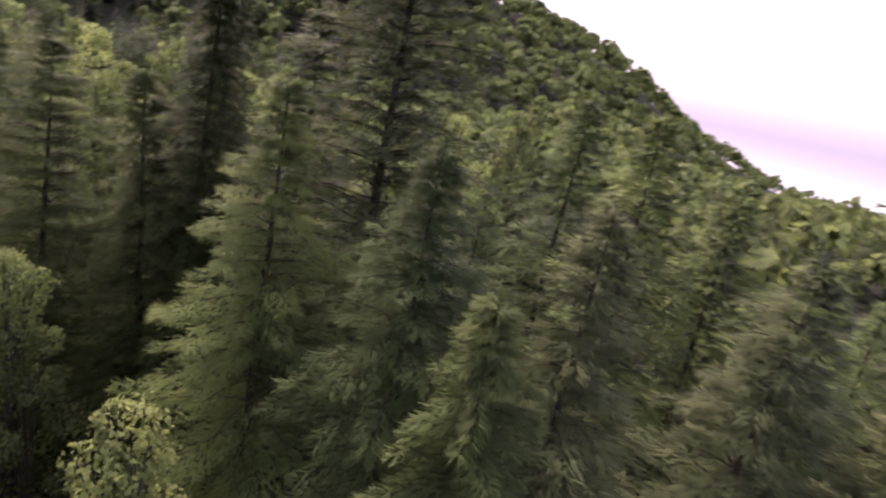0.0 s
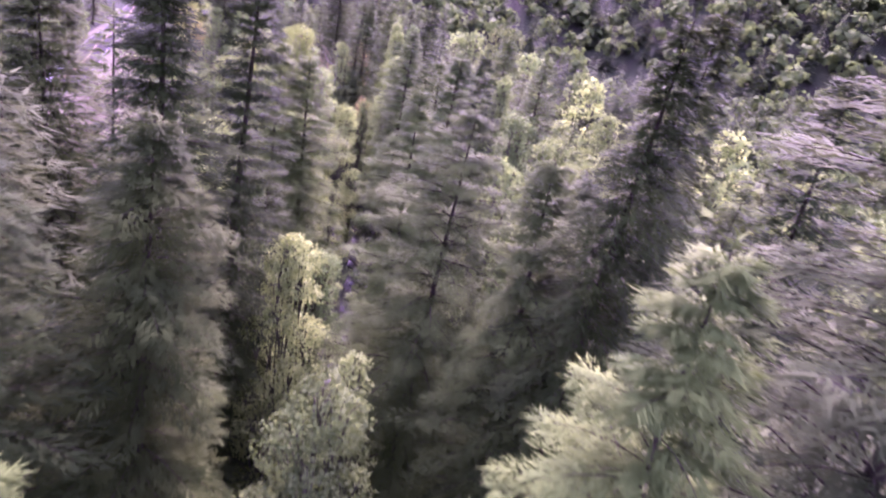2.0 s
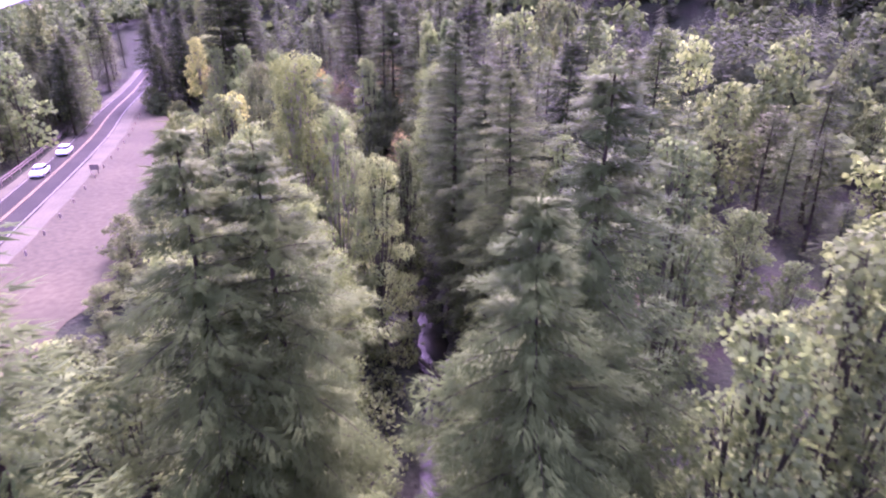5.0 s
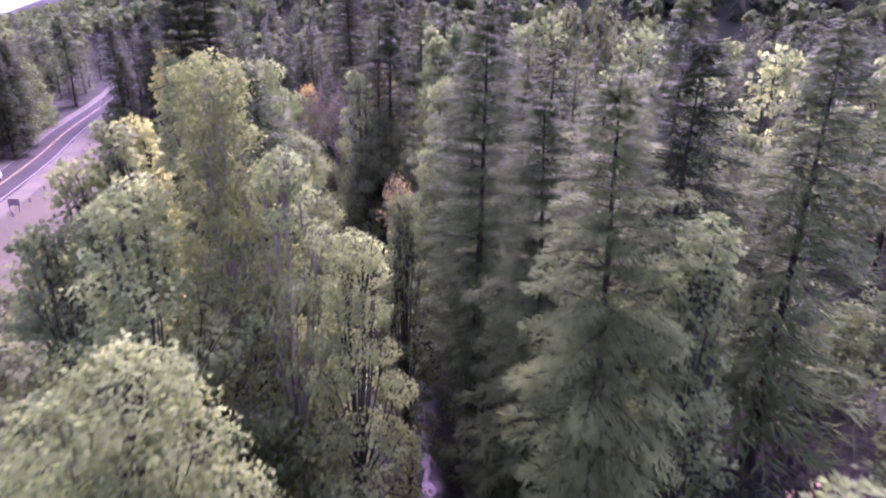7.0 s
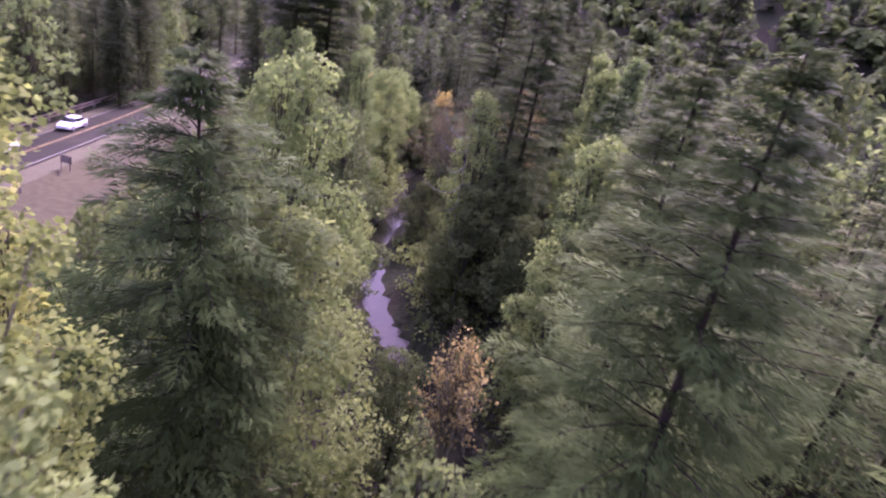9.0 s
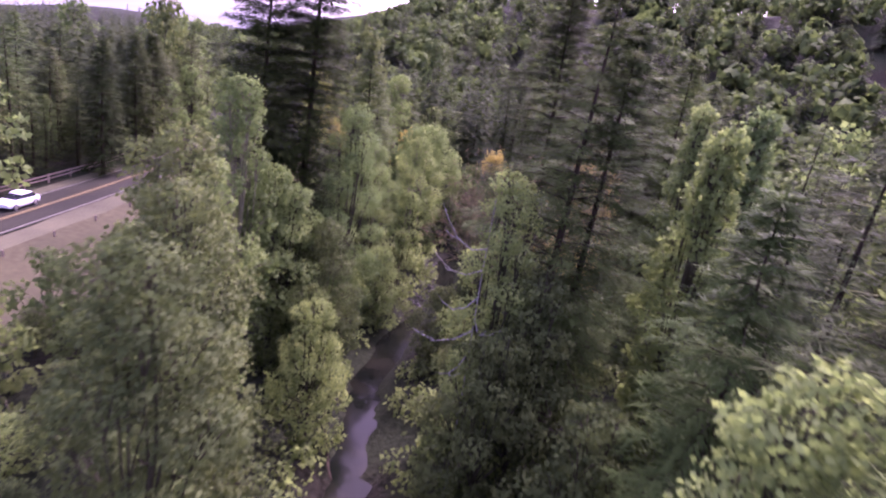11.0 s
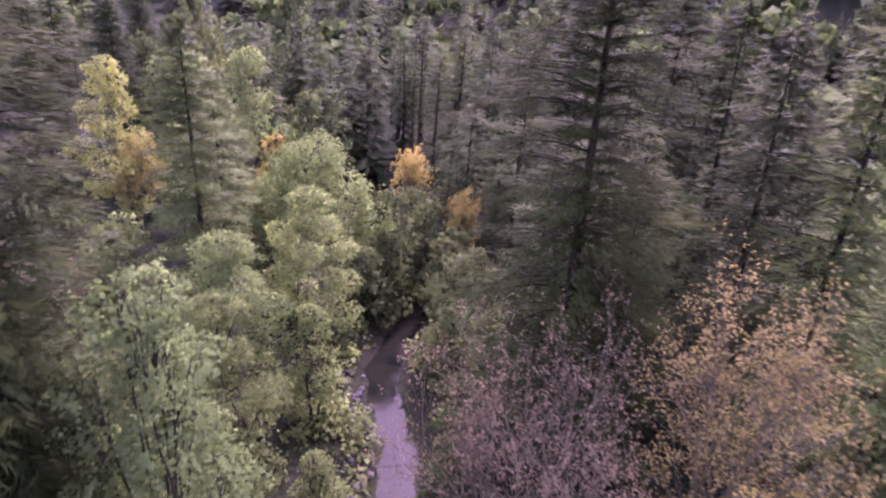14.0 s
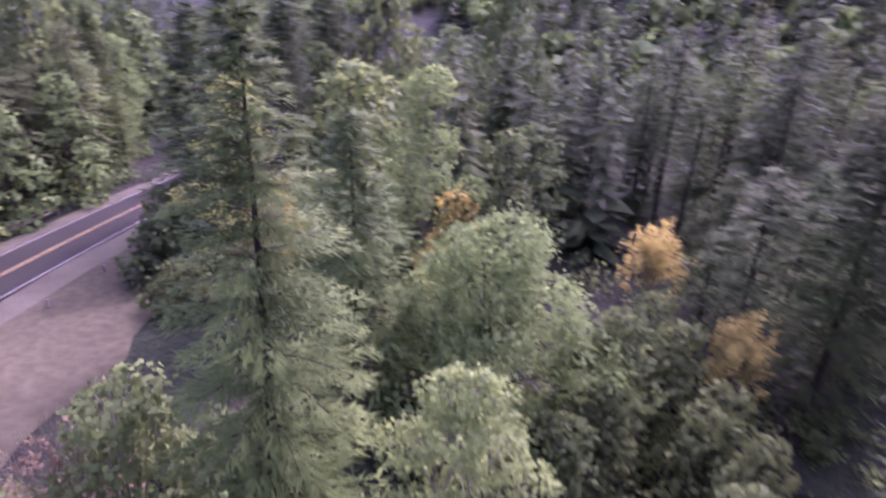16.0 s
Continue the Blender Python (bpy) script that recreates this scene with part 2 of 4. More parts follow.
class Pile:
    """Collects tubes and leaf blades as arrays of vertices and quads."""

    def __init__(self):
        self.v, self.f, self.n = [], [], 0

    def add(self, v, f):
        self.v.append(v)
        self.f.append(f + self.n)
        self.n += len(v)

    def tube(self, pts, radii, sides=6):
        pts, radii = np.asarray(pts, float), np.asarray(radii, float)
        d = np.gradient(pts, axis=0)
        d /= np.linalg.norm(d, axis=1, keepdims=True) + 1e-9
        ref = np.where(np.abs(d[:, 2:3]) > 0.9, [[1.0, 0, 0]], [[0, 0, 1.0]])
        a = np.cross(d, ref)
        a /= np.linalg.norm(a, axis=1, keepdims=True) + 1e-9
        b = np.cross(d, a)
        ang = np.linspace(0, 2 * np.pi, sides, endpoint=False)
        ring = a[:, None] * np.cos(ang)[None, :, None] + b[:, None] * np.sin(ang)[None, :, None]
        v = (pts[:, None] + ring * radii[:, None, None]).reshape(-1, 3)
        i, j = np.meshgrid(np.arange(len(pts) - 1), np.arange(sides), indexing="ij")
        k = (j + 1) % sides
        f = np.stack([i * sides + j, i * sides + k, (i + 1) * sides + k, (i + 1) * sides + j], -1).reshape(-1, 4)
        self.add(v, f)

    def blades(self, base, along, across):
        """Rhombic blades: from base along a vector, widest at the middle."""
        lift = np.cross(along, across)
        lift *= 0.25 / (np.linalg.norm(along, axis=1, keepdims=True) + 1e-9)
        v = np.stack([base, base + along * 0.45 + across - lift, base + along, base + along * 0.45 - across - lift], 1).reshape(-1, 3)
        self.add(v, np.arange(len(v)).reshape(-1, 4))

    def sprays(self, base, along, across):
        """Slim tapering sprays, each one triangle."""
        v = np.stack([base - across, base + across, base + along], 1).reshape(-1, 3)
        self.add(v, np.arange(len(v)).reshape(-1, 3))

    def mesh(self, name, mat, smooth=False):
        return mesh_of(name, np.concatenate(self.v), np.concatenate(self.f), mat, smooth)


# ---- the lie of the land ----
CREEK = np.array([(-60, -200), (-14, -90), (0, -45), (2, -12), (3, 15), (0, 42), (-12, 60), (-17.5, 76), (-18, 93), (-21.5, 104), (-20.5, 111), (-13, 117), (6, 124), (34, 140), (90, 190)], float)
ROAD = np.array([(-20, -90), (-33, -20), (-44.5, 27), (-52.5, 58), (-61.0, 88), (-70.5, 116), (-80.0, 148), (-89, 176), (-99, 210), (-112, 250)], float)


def smooth_line(pts, step):
    """A curve through the points, as dense points."""
    t = np.concatenate([[0], np.cumsum(np.hypot(*np.diff(pts, axis=0).T))])
    s = np.arange(0, t[-1], step)
    m = np.gradient(pts, t, axis=0)
    i = np.clip(np.searchsorted(t, s, "right") - 1, 0, len(t) - 2)
    h = (t[i + 1] - t[i])[:, None]
    u = (s - t[i])[:, None] / h
    return (1 + 2 * u) * (1 - u) ** 2 * pts[i] + u * (1 - u) ** 2 * h * m[i] + u**2 * (3 - 2 * u) * pts[i + 1] + u**2 * (u - 1) * h * m[i + 1]


CREEK_LINE, ROAD_LINE = smooth_line(CREEK, 2.0), smooth_line(ROAD, 2.0)


def line_distance(x, y, line):
    """Distance to a line, signed: positive on its right, looking along it."""
    x, y = np.atleast_1d(x).astype(float), np.atleast_1d(y).astype(float)
    out = np.empty(len(x))
    tang = np.gradient(line, axis=0)
    for a in range(0, len(x), 4000):
        dx, dy = x[a : a + 4000, None] - line[None, :, 0], y[a : a + 4000, None] - line[None, :, 1]
        i = (dx**2 + dy**2).argmin(1)
        r = np.arange(len(i))
        side = dx[r, i] * tang[i, 1] - dy[r, i] * tang[i, 0]
        out[a : a + 4000] = np.hypot(dx[r, i], dy[r, i]) * np.where(side >= 0, 1, -1)
    return out


SKYLINE_AZ = np.radians([-180, -120, -100, -90, -84, -76, -64, -58, -52, -45, -35, -20, -11, 10, 20, 28, 36, 45, 58, 90, 140, 180])
SKYLINE_EL = np.radians([1, 0, -5, -5.2, -0.7, 4.6, 8.7, 10.5, 12, 14, 12.5, 9.5, 8.5, 6.5, 5.5, 2.2, 0.2, 0.0, -0.8, -1.0, 0, 1])


def ground_height(x, y):
    x, y = np.atleast_1d(x).astype(float), np.atleast_1d(y).astype(float)
    c = line_distance(x, y, CREEK_LINE)
    left, right = np.interp(-c, [0, 1.1, 1.9, 7, 16, 40], [-0.6, -0.35, 0.5, 2.2, 3.4, 3.9]), np.interp(c, [0, 1.1, 1.9, 8, 22, 70, 120], [-0.6, -0.35, 0.8, 2.6, 4.0, 4.6, 5.5])
    z = np.where(c < 0, left, right)
    road = np.abs(line_distance(x, y, ROAD_LINE))
    z = np.where(road < 12, z + (4.0 - z) * np.clip((12 - road) / 6, 0, 1), z)
    away = np.hypot(x + 5, y - 20)
    az = np.arctan2(-(x + 5), y - 20)
    el = np.interp(az, SKYLINE_AZ, SKYLINE_EL)
    ridge = np.interp(az, np.radians([-112, -94, 8, 24]), [620.0, 330.0, 330.0, 620.0])
    top = 26 + ridge * np.tan(el) - 9
    rise = np.clip((away - 150) / (ridge - 150), 0, 1)
    rise = rise * rise * (3 - 2 * rise)
    past = np.clip((away - ridge) / 2600, 0, 1)
    bumps = np.array([noise.noise((a * 0.012, b * 0.012, 0.3)) for a, b in zip(x, y)]) * np.clip((away - 160) / 120, 0, 1) * 9
    return z * (1 - rise) + top * rise + bumps * (1 - past) - past * (top + 260)


def spread(n, near, far):
    """Coordinates that lie close together in the middle and far apart outside."""
    u = np.linspace(-1, 1, n)
    return near * u * n / 60 + (far - near * n / 60) * np.sign(u) * np.abs(u) ** 5


def grid_faces(nx, ny):
    i, j = np.meshgrid(np.arange(nx - 1), np.arange(ny - 1), indexing="ij")
    return np.stack([i * ny + j, (i + 1) * ny + j, (i + 1) * ny + j + 1, i * ny + j + 1], -1).reshape(-1, 4)


gx, gy = spread(220, 38, 3400) - 12, spread(220, 38, 3400) + 40
GX, GY = np.meshgrid(gx, gy, indexing="ij")
ground_z = ground_height(GX.ravel(), GY.ravel())
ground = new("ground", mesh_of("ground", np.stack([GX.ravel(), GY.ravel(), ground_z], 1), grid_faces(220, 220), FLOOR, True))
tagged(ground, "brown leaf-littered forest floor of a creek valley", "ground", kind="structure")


def ribbon(name, line, offsets, z, mat, label, category, stretch=(0, None), rough=0.0):
    """A strip along a line, from one sideways offset to another (positive to the right)."""
    line = line[stretch[0] : stretch[1]]
    d = np.gradient(line, axis=0)
    d /= np.linalg.norm(d, axis=1, keepdims=True)
    side = np.stack([d[:, 1], -d[:, 0]], 1)
    cols = []
    rnd = np.random.RandomState(5)
    for k, o in enumerate(offsets):
        wob = rnd.uniform(-rough, rough, len(line)) if k in (0, len(offsets) - 1) else 0
        cols.append(line + side * (o + np.convolve(wob * np.ones(len(line)), np.ones(3) / 3, "same"))[:, None])
    xy = np.stack(cols, 1).reshape(-1, 2)
    zz = z(xy[:, 0], xy[:, 1]) if callable(z) else np.full(len(xy), z)
    ob = new(name, mesh_of(name, np.c_[xy, zz], grid_faces(len(line), len(offsets)), mat, True))
    return tagged(ob, label, category, kind="structure")


ribbon("water", CREEK_LINE, (-1.9, -0.9, 0, 0.9, 1.9), 0.0, WATER, "still dark creek water reflecting a pale sky", "creek")
ribbon("road", ROAD_LINE, (-3.0, 0, 3.0), lambda x, y: ground_height(x, y) + 0.12, ASPHALT, "dark asphalt two-lane road beside a clearing", "road")
ribbon("shoulder", ROAD_LINE, (3.0, 4.2, 5.6), lambda x, y: ground_height(x, y) + 0.08, GRAVEL, "wide pale gravel shoulder along the road", "shoulder", (20, 118), 0.3)
ribbon("verge", ROAD_LINE, (-4.6, -3.0), lambda x, y: ground_height(x, y) + 0.08, GRAVEL, "narrow pale gravel verge on the far side of the road", "verge", (20, 150), 0.2)
for name, o, mat, lab in (("edge_line", 2.75, PAINT_WHITE, "worn white edge line painted on asphalt"), ("edge_line", -2.75, PAINT_WHITE, "worn white edge line painted on asphalt"),
                          ("centre_line", 0.12, PAINT_YELLOW, "faded yellow centre line painted on asphalt"), ("centre_line", -0.12, PAINT_YELLOW, "faded yellow centre line painted on asphalt")):
    ribbon(name, ROAD_LINE, (o - 0.07, o + 0.07), lambda x, y: ground_height(x, y) + 0.135, mat, lab, "road marking")


def clearing():
    """The mown field between the road and the trees of the bank."""
    d = np.arange(30, 112)
    line = ROAD_LINE[d]
    t = np.gradient(ROAD_LINE, axis=0)[d]
    t /= np.linalg.norm(t, axis=1, keepdims=True)
    side = np.stack([t[:, 1], -t[:, 0]], 1)
    wide = np.interp(line[:, 1], [-14, 5, 20, 32, 54, 80, 100, 112, 122], [0.5, 4.5, 8.5, 10.5, 9, 7, 7, 4.5, 0.4])
    cols = [line + side * (5.4 + ((wide + 2.6) * k / 8 + np.sin(line[:, 1] * 0.7 + k) * 0.5 * (k == 8)))[:, None] for k in range(9)]
    xy = np.stack(cols, 1).reshape(-1, 2)
    zz = ground_height(xy[:, 0], xy[:, 1]) + 0.07
    ob = new("clearing", mesh_of("clearing", np.c_[xy, zz], grid_faces(len(line), 9), DRY_GRASS, True))
    tagged(ob, "mown pale dry-grass clearing between road and trees", "field", kind="structure")


clearing()


# ---- trees ----
def conifer_meshes(h, r, seed, needles, lean=(0.0, 0.0), low=0.1, full=1.0, droop=0.42, slope=0.5, fine=0.6, boughs=True):
    """Trunk, boughs and needle sprays of a redwood of height h and reach r. slope: how fast it widens below the tip."""
    rnd = np.random.RandomState(seed)
    trunk, wood, green = Pile(), Pile(), Pile()
    zs = np.linspace(0, 1, 12)
    bend = rnd.uniform(-0.012, 0.012, 2) * h
    axis = lambda u: np.stack([lean[0] * h * u + bend[0] * np.sin(u * 4), lean[1] * h * u + bend[1] * np.sin(u * 3 + 1), h * u], -1)
    foot = 0.010 * h + 0.04
    trunk.tube(axis(zs) - [0, 0, 0.3], foot * np.array([1.5, 1.05] + list(np.linspace(0.95, 0.06, 10))), 9)
    up_vec = np.array([0, 0, 1.0])
    z = low * h
    turn = rnd.uniform(0, 6)
    while z < h * 0.985:
        u = z / h
        below = slope * h * (1 - u)
        part_fine = fine * float(np.interp(u, [0.3, 0.62], [0.34, 1.0]))
        size = min(1.15 * part_fine**-0.5, 2.6)
        reach = (below**-3 + r**-3) ** (-1 / 3) * min(1.0, 0.72 + u * 1.2)
        count = int(round((4.6 + 0.35 * reach) * full))
        turn += 0.9
        for k in range(count):
            th = turn + k * 6.2832 / count + rnd.uniform(-0.45, 0.45)
            g = 0.85 + 0.5 * noise.noise((seed * 1.7, z * 0.35, th * 0.9))
            length = reach * g * rnd.uniform(0.66, 1.18) + 0.25
            out = np.array([math.cos(th), math.sin(th), 0.0])
            side = np.array([-out[1], out[0], 0.0])
            root = axis(np.array([min(u + rnd.uniform(-0.2, 0.2) / h, 0.99)]))[0]
            rise = 0.1 + 0.4 * u + rnd.uniform(-0.08, 0.08)
            sag = droop + rnd.uniform(-0.08, 0.1)
            spine = lambda q: root + out * (length * q)[:, None] + up_vec * (length * (rise * q - sag * q**2 + 0.1 * q**3))[:, None]
            if boughs and length > 1.3:
                s = np.linspace(0, 1, 4)
                wood.tube(spine(s), np.interp(s, [0, 1], [0.006 * length + 0.008, 0.004]), 3)
            m = int((12 + length * 30) * part_fine)
            q = 0.03 + 0.97 * rnd.rand(m) ** 0.85
            sg = np.where(rnd.rand(m) < 0.5, -1.0, 1.0)
            half = 0.15 * length * np.sin(np.minimum(q * 2.6 + 0.3, 3.0)) + 0.08 + 0.12 * np.maximum(0.35 - q, 0)
            off = rnd.rand(m) * half
            start = spine(q) + side * (sg * off)[:, None] + up_vec * (rnd.normal(-0.02, 0.03 + 0.022 * min(length, 3.0), m) - 0.25 * off)[:, None]
            along = out * rnd.uniform(0.55, 1.0, m)[:, None] + side * (sg * rnd.uniform(0.15, 0.85, m))[:, None] + up_vec * rnd.uniform(-0.5, 0.28, m)[:, None]
            along *= (size * rnd.uniform(0.28, 0.56, m) / np.linalg.norm(along, axis=1))[:, None]
            across = np.cross(along, up_vec + rnd.normal(0, 0.35, (m, 3)))
            across *= (size * rnd.uniform(0.022, 0.046, m) / (np.linalg.norm(across, axis=1) + 1e-6))[:, None]
            green.sprays(start, along, across)
        z += (0.26 + 0.115 * reach) * rnd.uniform(0.7, 1.25) / min(full, 1.0)
    m = 44
    tip = axis(np.ones(m)) - up_vec * (1.3 * rnd.rand(m) ** 1.3)[:, None]
    along = np.c_[rnd.normal(0, 0.14, (m, 2)), rnd.uniform(0.0, 0.3, m)]
    across = np.cross(along, rnd.normal(0, 1, (m, 3)))
    green.sprays(tip, along, across * (rnd.uniform(0.018, 0.032, m) / (np.linalg.norm(across, axis=1) + 1e-6))[:, None])
    return trunk.mesh("trunk", BARK_RED, True), wood.mesh("boughs", BARK_RED, True) if wood.v else None, green.mesh("crown", needles)


def broadleaf_meshes(h, r, seed, leaves, bark, stems=1, low=0.2, dense=0.78, leaf=0.2, lobes=13, tall=1.0):
    """Trunk, limbs and leaf masses of a broadleaved tree of height h and reach r."""
    rnd = np.random.RandomState(seed)
    trunk, wood, green = Pile(), Pile(), Pile()
    centres = []
    lobes = int(1.5 * max(lobes, int(3.9 * h * (1 - low) / r)))
    for k in range(lobes):
        v = (k + 0.5) / lobes
        size = r * rnd.uniform(0.27, 0.47) * (1.05 - 0.35 * v)
        z = h * (low + (1.0 - low) * v**0.9) - size * 0.6
        reach = (r - size * 0.7) * min(1.0, (1 - v) * 1.5 + 0.18) * rnd.uniform(0.6, 1.05)
        th = k * 2.39996 + rnd.uniform(-0.5, 0.5)
        centres.append((np.array([reach * math.cos(th), reach * math.sin(th), min(max(z, size * 0.5), h - size * 0.9)]), size))
    centres.append((np.array([rnd.uniform(-0.15, 0.15) * r, rnd.uniform(-0.15, 0.15) * r, h - r * 0.32]), r * 0.32))
    forks = []
    for k in range(stems):
        th = k * 2 * math.pi / stems + rnd.uniform(0, 1)
        off = 0.0 if stems == 1 else 0.1 * r
        base = np.array([off * math.cos(th), off * math.sin(th), -0.3])
        fork = np.array([off * 3.2 * math.cos(th) + rnd.uniform(-0.1, 0.1) * r, off * 3.2 * math.sin(th) + rnd.uniform(-0.1, 0.1) * r, h * max(low + 0.1, 0.25)])
        mid = (base + fork) / 2 + np.append(rnd.uniform(-0.08, 0.08, 2) * r, 0)
        w = (0.009 * h + 0.05) / stems**0.4
        trunk.tube([base, base + [0, 0, 0.5], mid, fork], [w * 1.5, w * 1.1, w * 0.9, w * 0.7], 8)
        forks.append((fork, w * 0.7))
    mid_points = np.array([c for c, _ in centres])
    radii = np.array([s for _, s in centres])
    for k, (c, size) in enumerate(centres):
        fork, w = forks[rnd.randint(len(forks))]
        bend = fork * 0.45 + c * 0.55 + np.append(rnd.uniform(-0.1, 0.1, 2) * r, 0.0)
        wood.tube([fork, bend, c], [w * 0.5, w * 0.28, 0.015], 5)
        for _ in range(4):
            d = rnd.normal(0, 1, 3)
            d[2] = abs(d[2]) * 0.6
            d *= size * 0.85 / np.linalg.norm(d)
            wood.tube([bend * 0.4 + c * 0.6, c + d * 0.5 + rnd.normal(0, 0.1, 3), c + d], [w * 0.25, 0.02, 0.007], 3)
        big = leaf * float(np.interp(c[2] / h, [0.25, 0.6], [1.5, 1.0]))
        m = int(dense * 14.0 * (size / big) ** 2)
        d = rnd.normal(0, 1, (m, 3))
        d /= np.linalg.norm(d, axis=1, keepdims=True)
        bump = 1.0 + 0.2 * np.sin(d[:, 0] * 6 + seed) * np.sin(d[:, 1] * 5.3 + c[0]) + 0.16 * np.sin(d[:, 2] * 7 + c[1]) + 0.1 * np.sin(d[:, 0] * 13 + d[:, 1] * 11)
        rad = size * bump * rnd.uniform(0.35, 1.0, m) ** 0.4
        p = c + d * rad[:, None] * [1.0, 1.0, 0.72 * tall]
        deep = (np.linalg.norm(p[:, None] - mid_points[None], axis=2) < radii[None] * 0.62).sum(1) > 0
        p, d = p[~deep], d[~deep]
        m = len(p)
        p[:, 2] = np.maximum(p[:, 2], 0.3)
        along = d * 0.5 + rnd.normal(0, 0.6, (m, 3)) + [0, 0, -0.35]
        along *= (big * rnd.uniform(0.8, 1.6, m) / np.linalg.norm(along, axis=1))[:, None]
        across = np.cross(along, d + rnd.normal(0, 0.42, (m, 3)))
        across *= (big * rnd.uniform(0.4, 0.68, m) / (np.linalg.norm(across, axis=1) + 1e-6))[:, None]
        green.blades(p, along, across)
    return trunk.mesh("trunk", bark, True), wood.mesh("limbs", bark, True), green.mesh("crown", leaves)


def sparse_meshes(h, r, seed, leaves, bark, low=0.22, keep=0.5, leaf=0.2, lean=(0.0, 0.0)):
    """A half-bare autumn tree: forking limbs and twigs all shown, with loose leaves at their ends."""
    rnd = np.random.RandomState(seed)
    trunk, wood, green = Pile(), Pile(), Pile()
    fork = np.array([0.0, 0.0, h * low])
    w = 0.011 * h + 0.05
    trunk.tube([(0, 0, -0.3), (0, 0, 0.4), fork * 0.6 + [0.1, 0, 0], fork], [w * 1.5, w * 1.1, w * 0.9, w * 0.8], 8)
    ends = []

    def grow(p, d, length, width, level):
        d = d / np.linalg.norm(d)
        mid = p + d * length * 0.5 + rnd.normal(0, 0.06, 3) * length
        end = p + d * length + np.array([0, 0, 0.06]) * length + rnd.normal(0, 0.05, 3) * length
        wood.tube([p, mid, end] if level < 4 else [p, end], [width, width * 0.75, width * 0.5] if level < 4 else [width, width * 0.5], 5 if level < 2 else 3)
        if level == 4:
            ends.append((mid, end))
            return
        for k in range((5, 4, 4, 3)[level]):
            a = d + rnd.normal(0, (0.55, 0.5, 0.5, 0.6)[level], 3) + np.array([0, 0, 0.1])
            start = (p + end) / 2 if k % 2 else end
            grow(start, a, length * rnd.uniform(0.52, 0.76), max(width * 0.5, 0.009), level + 1)

    span = h * (1 - low)
    for k in range(7):
        th = k * 0.9 + rnd.uniform(-0.3, 0.3)
        flat = r / span * rnd.uniform(0.7, 1.5) if k else 0.1
        d = np.array([math.cos(th) * flat, math.sin(th) * flat, rnd.uniform(0.5, 1.0)])
        grow(fork - np.array([0, 0, 1]) * rnd.uniform(0, 0.08) * h, d, span * 0.4, w * 0.5, 0)
    e = np.array(ends)
    tips = e.reshape(-1, 3)
    wide = r / np.percentile(np.hypot(tips[:, 0], tips[:, 1]), 93)
    high = (h - fork[2]) / (tips[:, 2].max() - fork[2])
    fit_to = lambda a: np.c_[a[:, 0] * wide + lean[0] * a[:, 2], a[:, 1] * wide + lean[1] * a[:, 2], np.where(a[:, 2] > fork[2], fork[2] + (a[:, 2] - fork[2]) * high, a[:, 2])]
    wood.v = [fit_to(a) for a in wood.v]
    trunk.v = [fit_to(a) for a in trunk.v]
    e = fit_to(tips).reshape(-1, 2, 3)
    e = e[rnd.rand(len(e)) < keep]
    for _ in range(5):
        m = len(e)
        p = e[:, 0] + (e[:, 1] - e[:, 0]) * rnd.uniform(0.1, 1.15, (m, 1)) + rnd.normal(0, 0.1, (m, 3))
        along = rnd.normal(0, 1, (m, 3)) + [0, 0, -0.6]
        along *= (leaf * rnd.uniform(0.7, 1.4, m) / np.linalg.norm(along, axis=1))[:, None]
        across = np.cross(along, rnd.normal(0, 1, (m, 3)))
        across *= (leaf * rnd.uniform(0.3, 0.5, m) / (np.linalg.norm(across, axis=1) + 1e-6))[:, None]
        green.blades(p, along, across)
    return trunk.mesh("trunk", bark, True), wood.mesh("limbs", bark, True), green.mesh("crown", leaves)


SEED = [100]


def dress(root, meshes):
    """Hangs trunk, branches and foliage under a tree."""
    child("trunk", meshes[0], root)
    if meshes[1]:
        tagged(child("branching", meshes[1], root), kind="stuff")
    tagged(child("crown", meshes[2], root), kind="stuff")


def plant(name, x, y, meshes, label, category, base, group=""):
    root = new(name)
    root.empty_display_size = 0.5
    root.location = (x, y, base)
    dress(root, meshes)
    return tagged(root, label, category, group)


PATH_XY = np.array([(row[1], row[2]) for row in PATH])


def near_path(x, y):
    """How close the camera's way comes to a place, in metres."""
    a, d = PATH_XY[:-1], np.diff(PATH_XY, axis=0)
    u = np.clip((([x, y] - a) * d).sum(1) / ((d * d).sum(1) + 1e-9), 0, 1)
    return float(np.linalg.norm(a + d * u[:, None] - [x, y], axis=1).min())


def redwood(x, y, top, r, label, needles=NEEDLE, **more):
    more.setdefault("fine", float(np.interp(near_path(x, y), [4, 7, 12, 20, 35], [3.6, 2.1, 0.95, 0.5, 0.34])))
    more["full"] = 1.25 * more.get("full", 1.0)
    base = float(ground_height(x, y)[0])
    SEED[0] += 1
    return plant("redwood", x, y, conifer_meshes(top - base, r, SEED[0], needles, **more), label, "conifer", base, "creekside redwoods")


def leafy(x, y, top, r, label, leaves=LEAF_ALDER, bark=BARK_GREY, name="alder", **more):
    more.setdefault("leaf", float(np.interp(near_path(x, y), [4, 8, 14, 25, 40], [0.115, 0.155, 0.21, 0.28, 0.34])))
    base = float(ground_height(x, y)[0])
    SEED[0] += 1
    return plant(name, x, y, broadleaf_meshes(top - base, r, SEED[0], leaves, bark, **more), label, "tree", base, "creekside broadleaved trees")


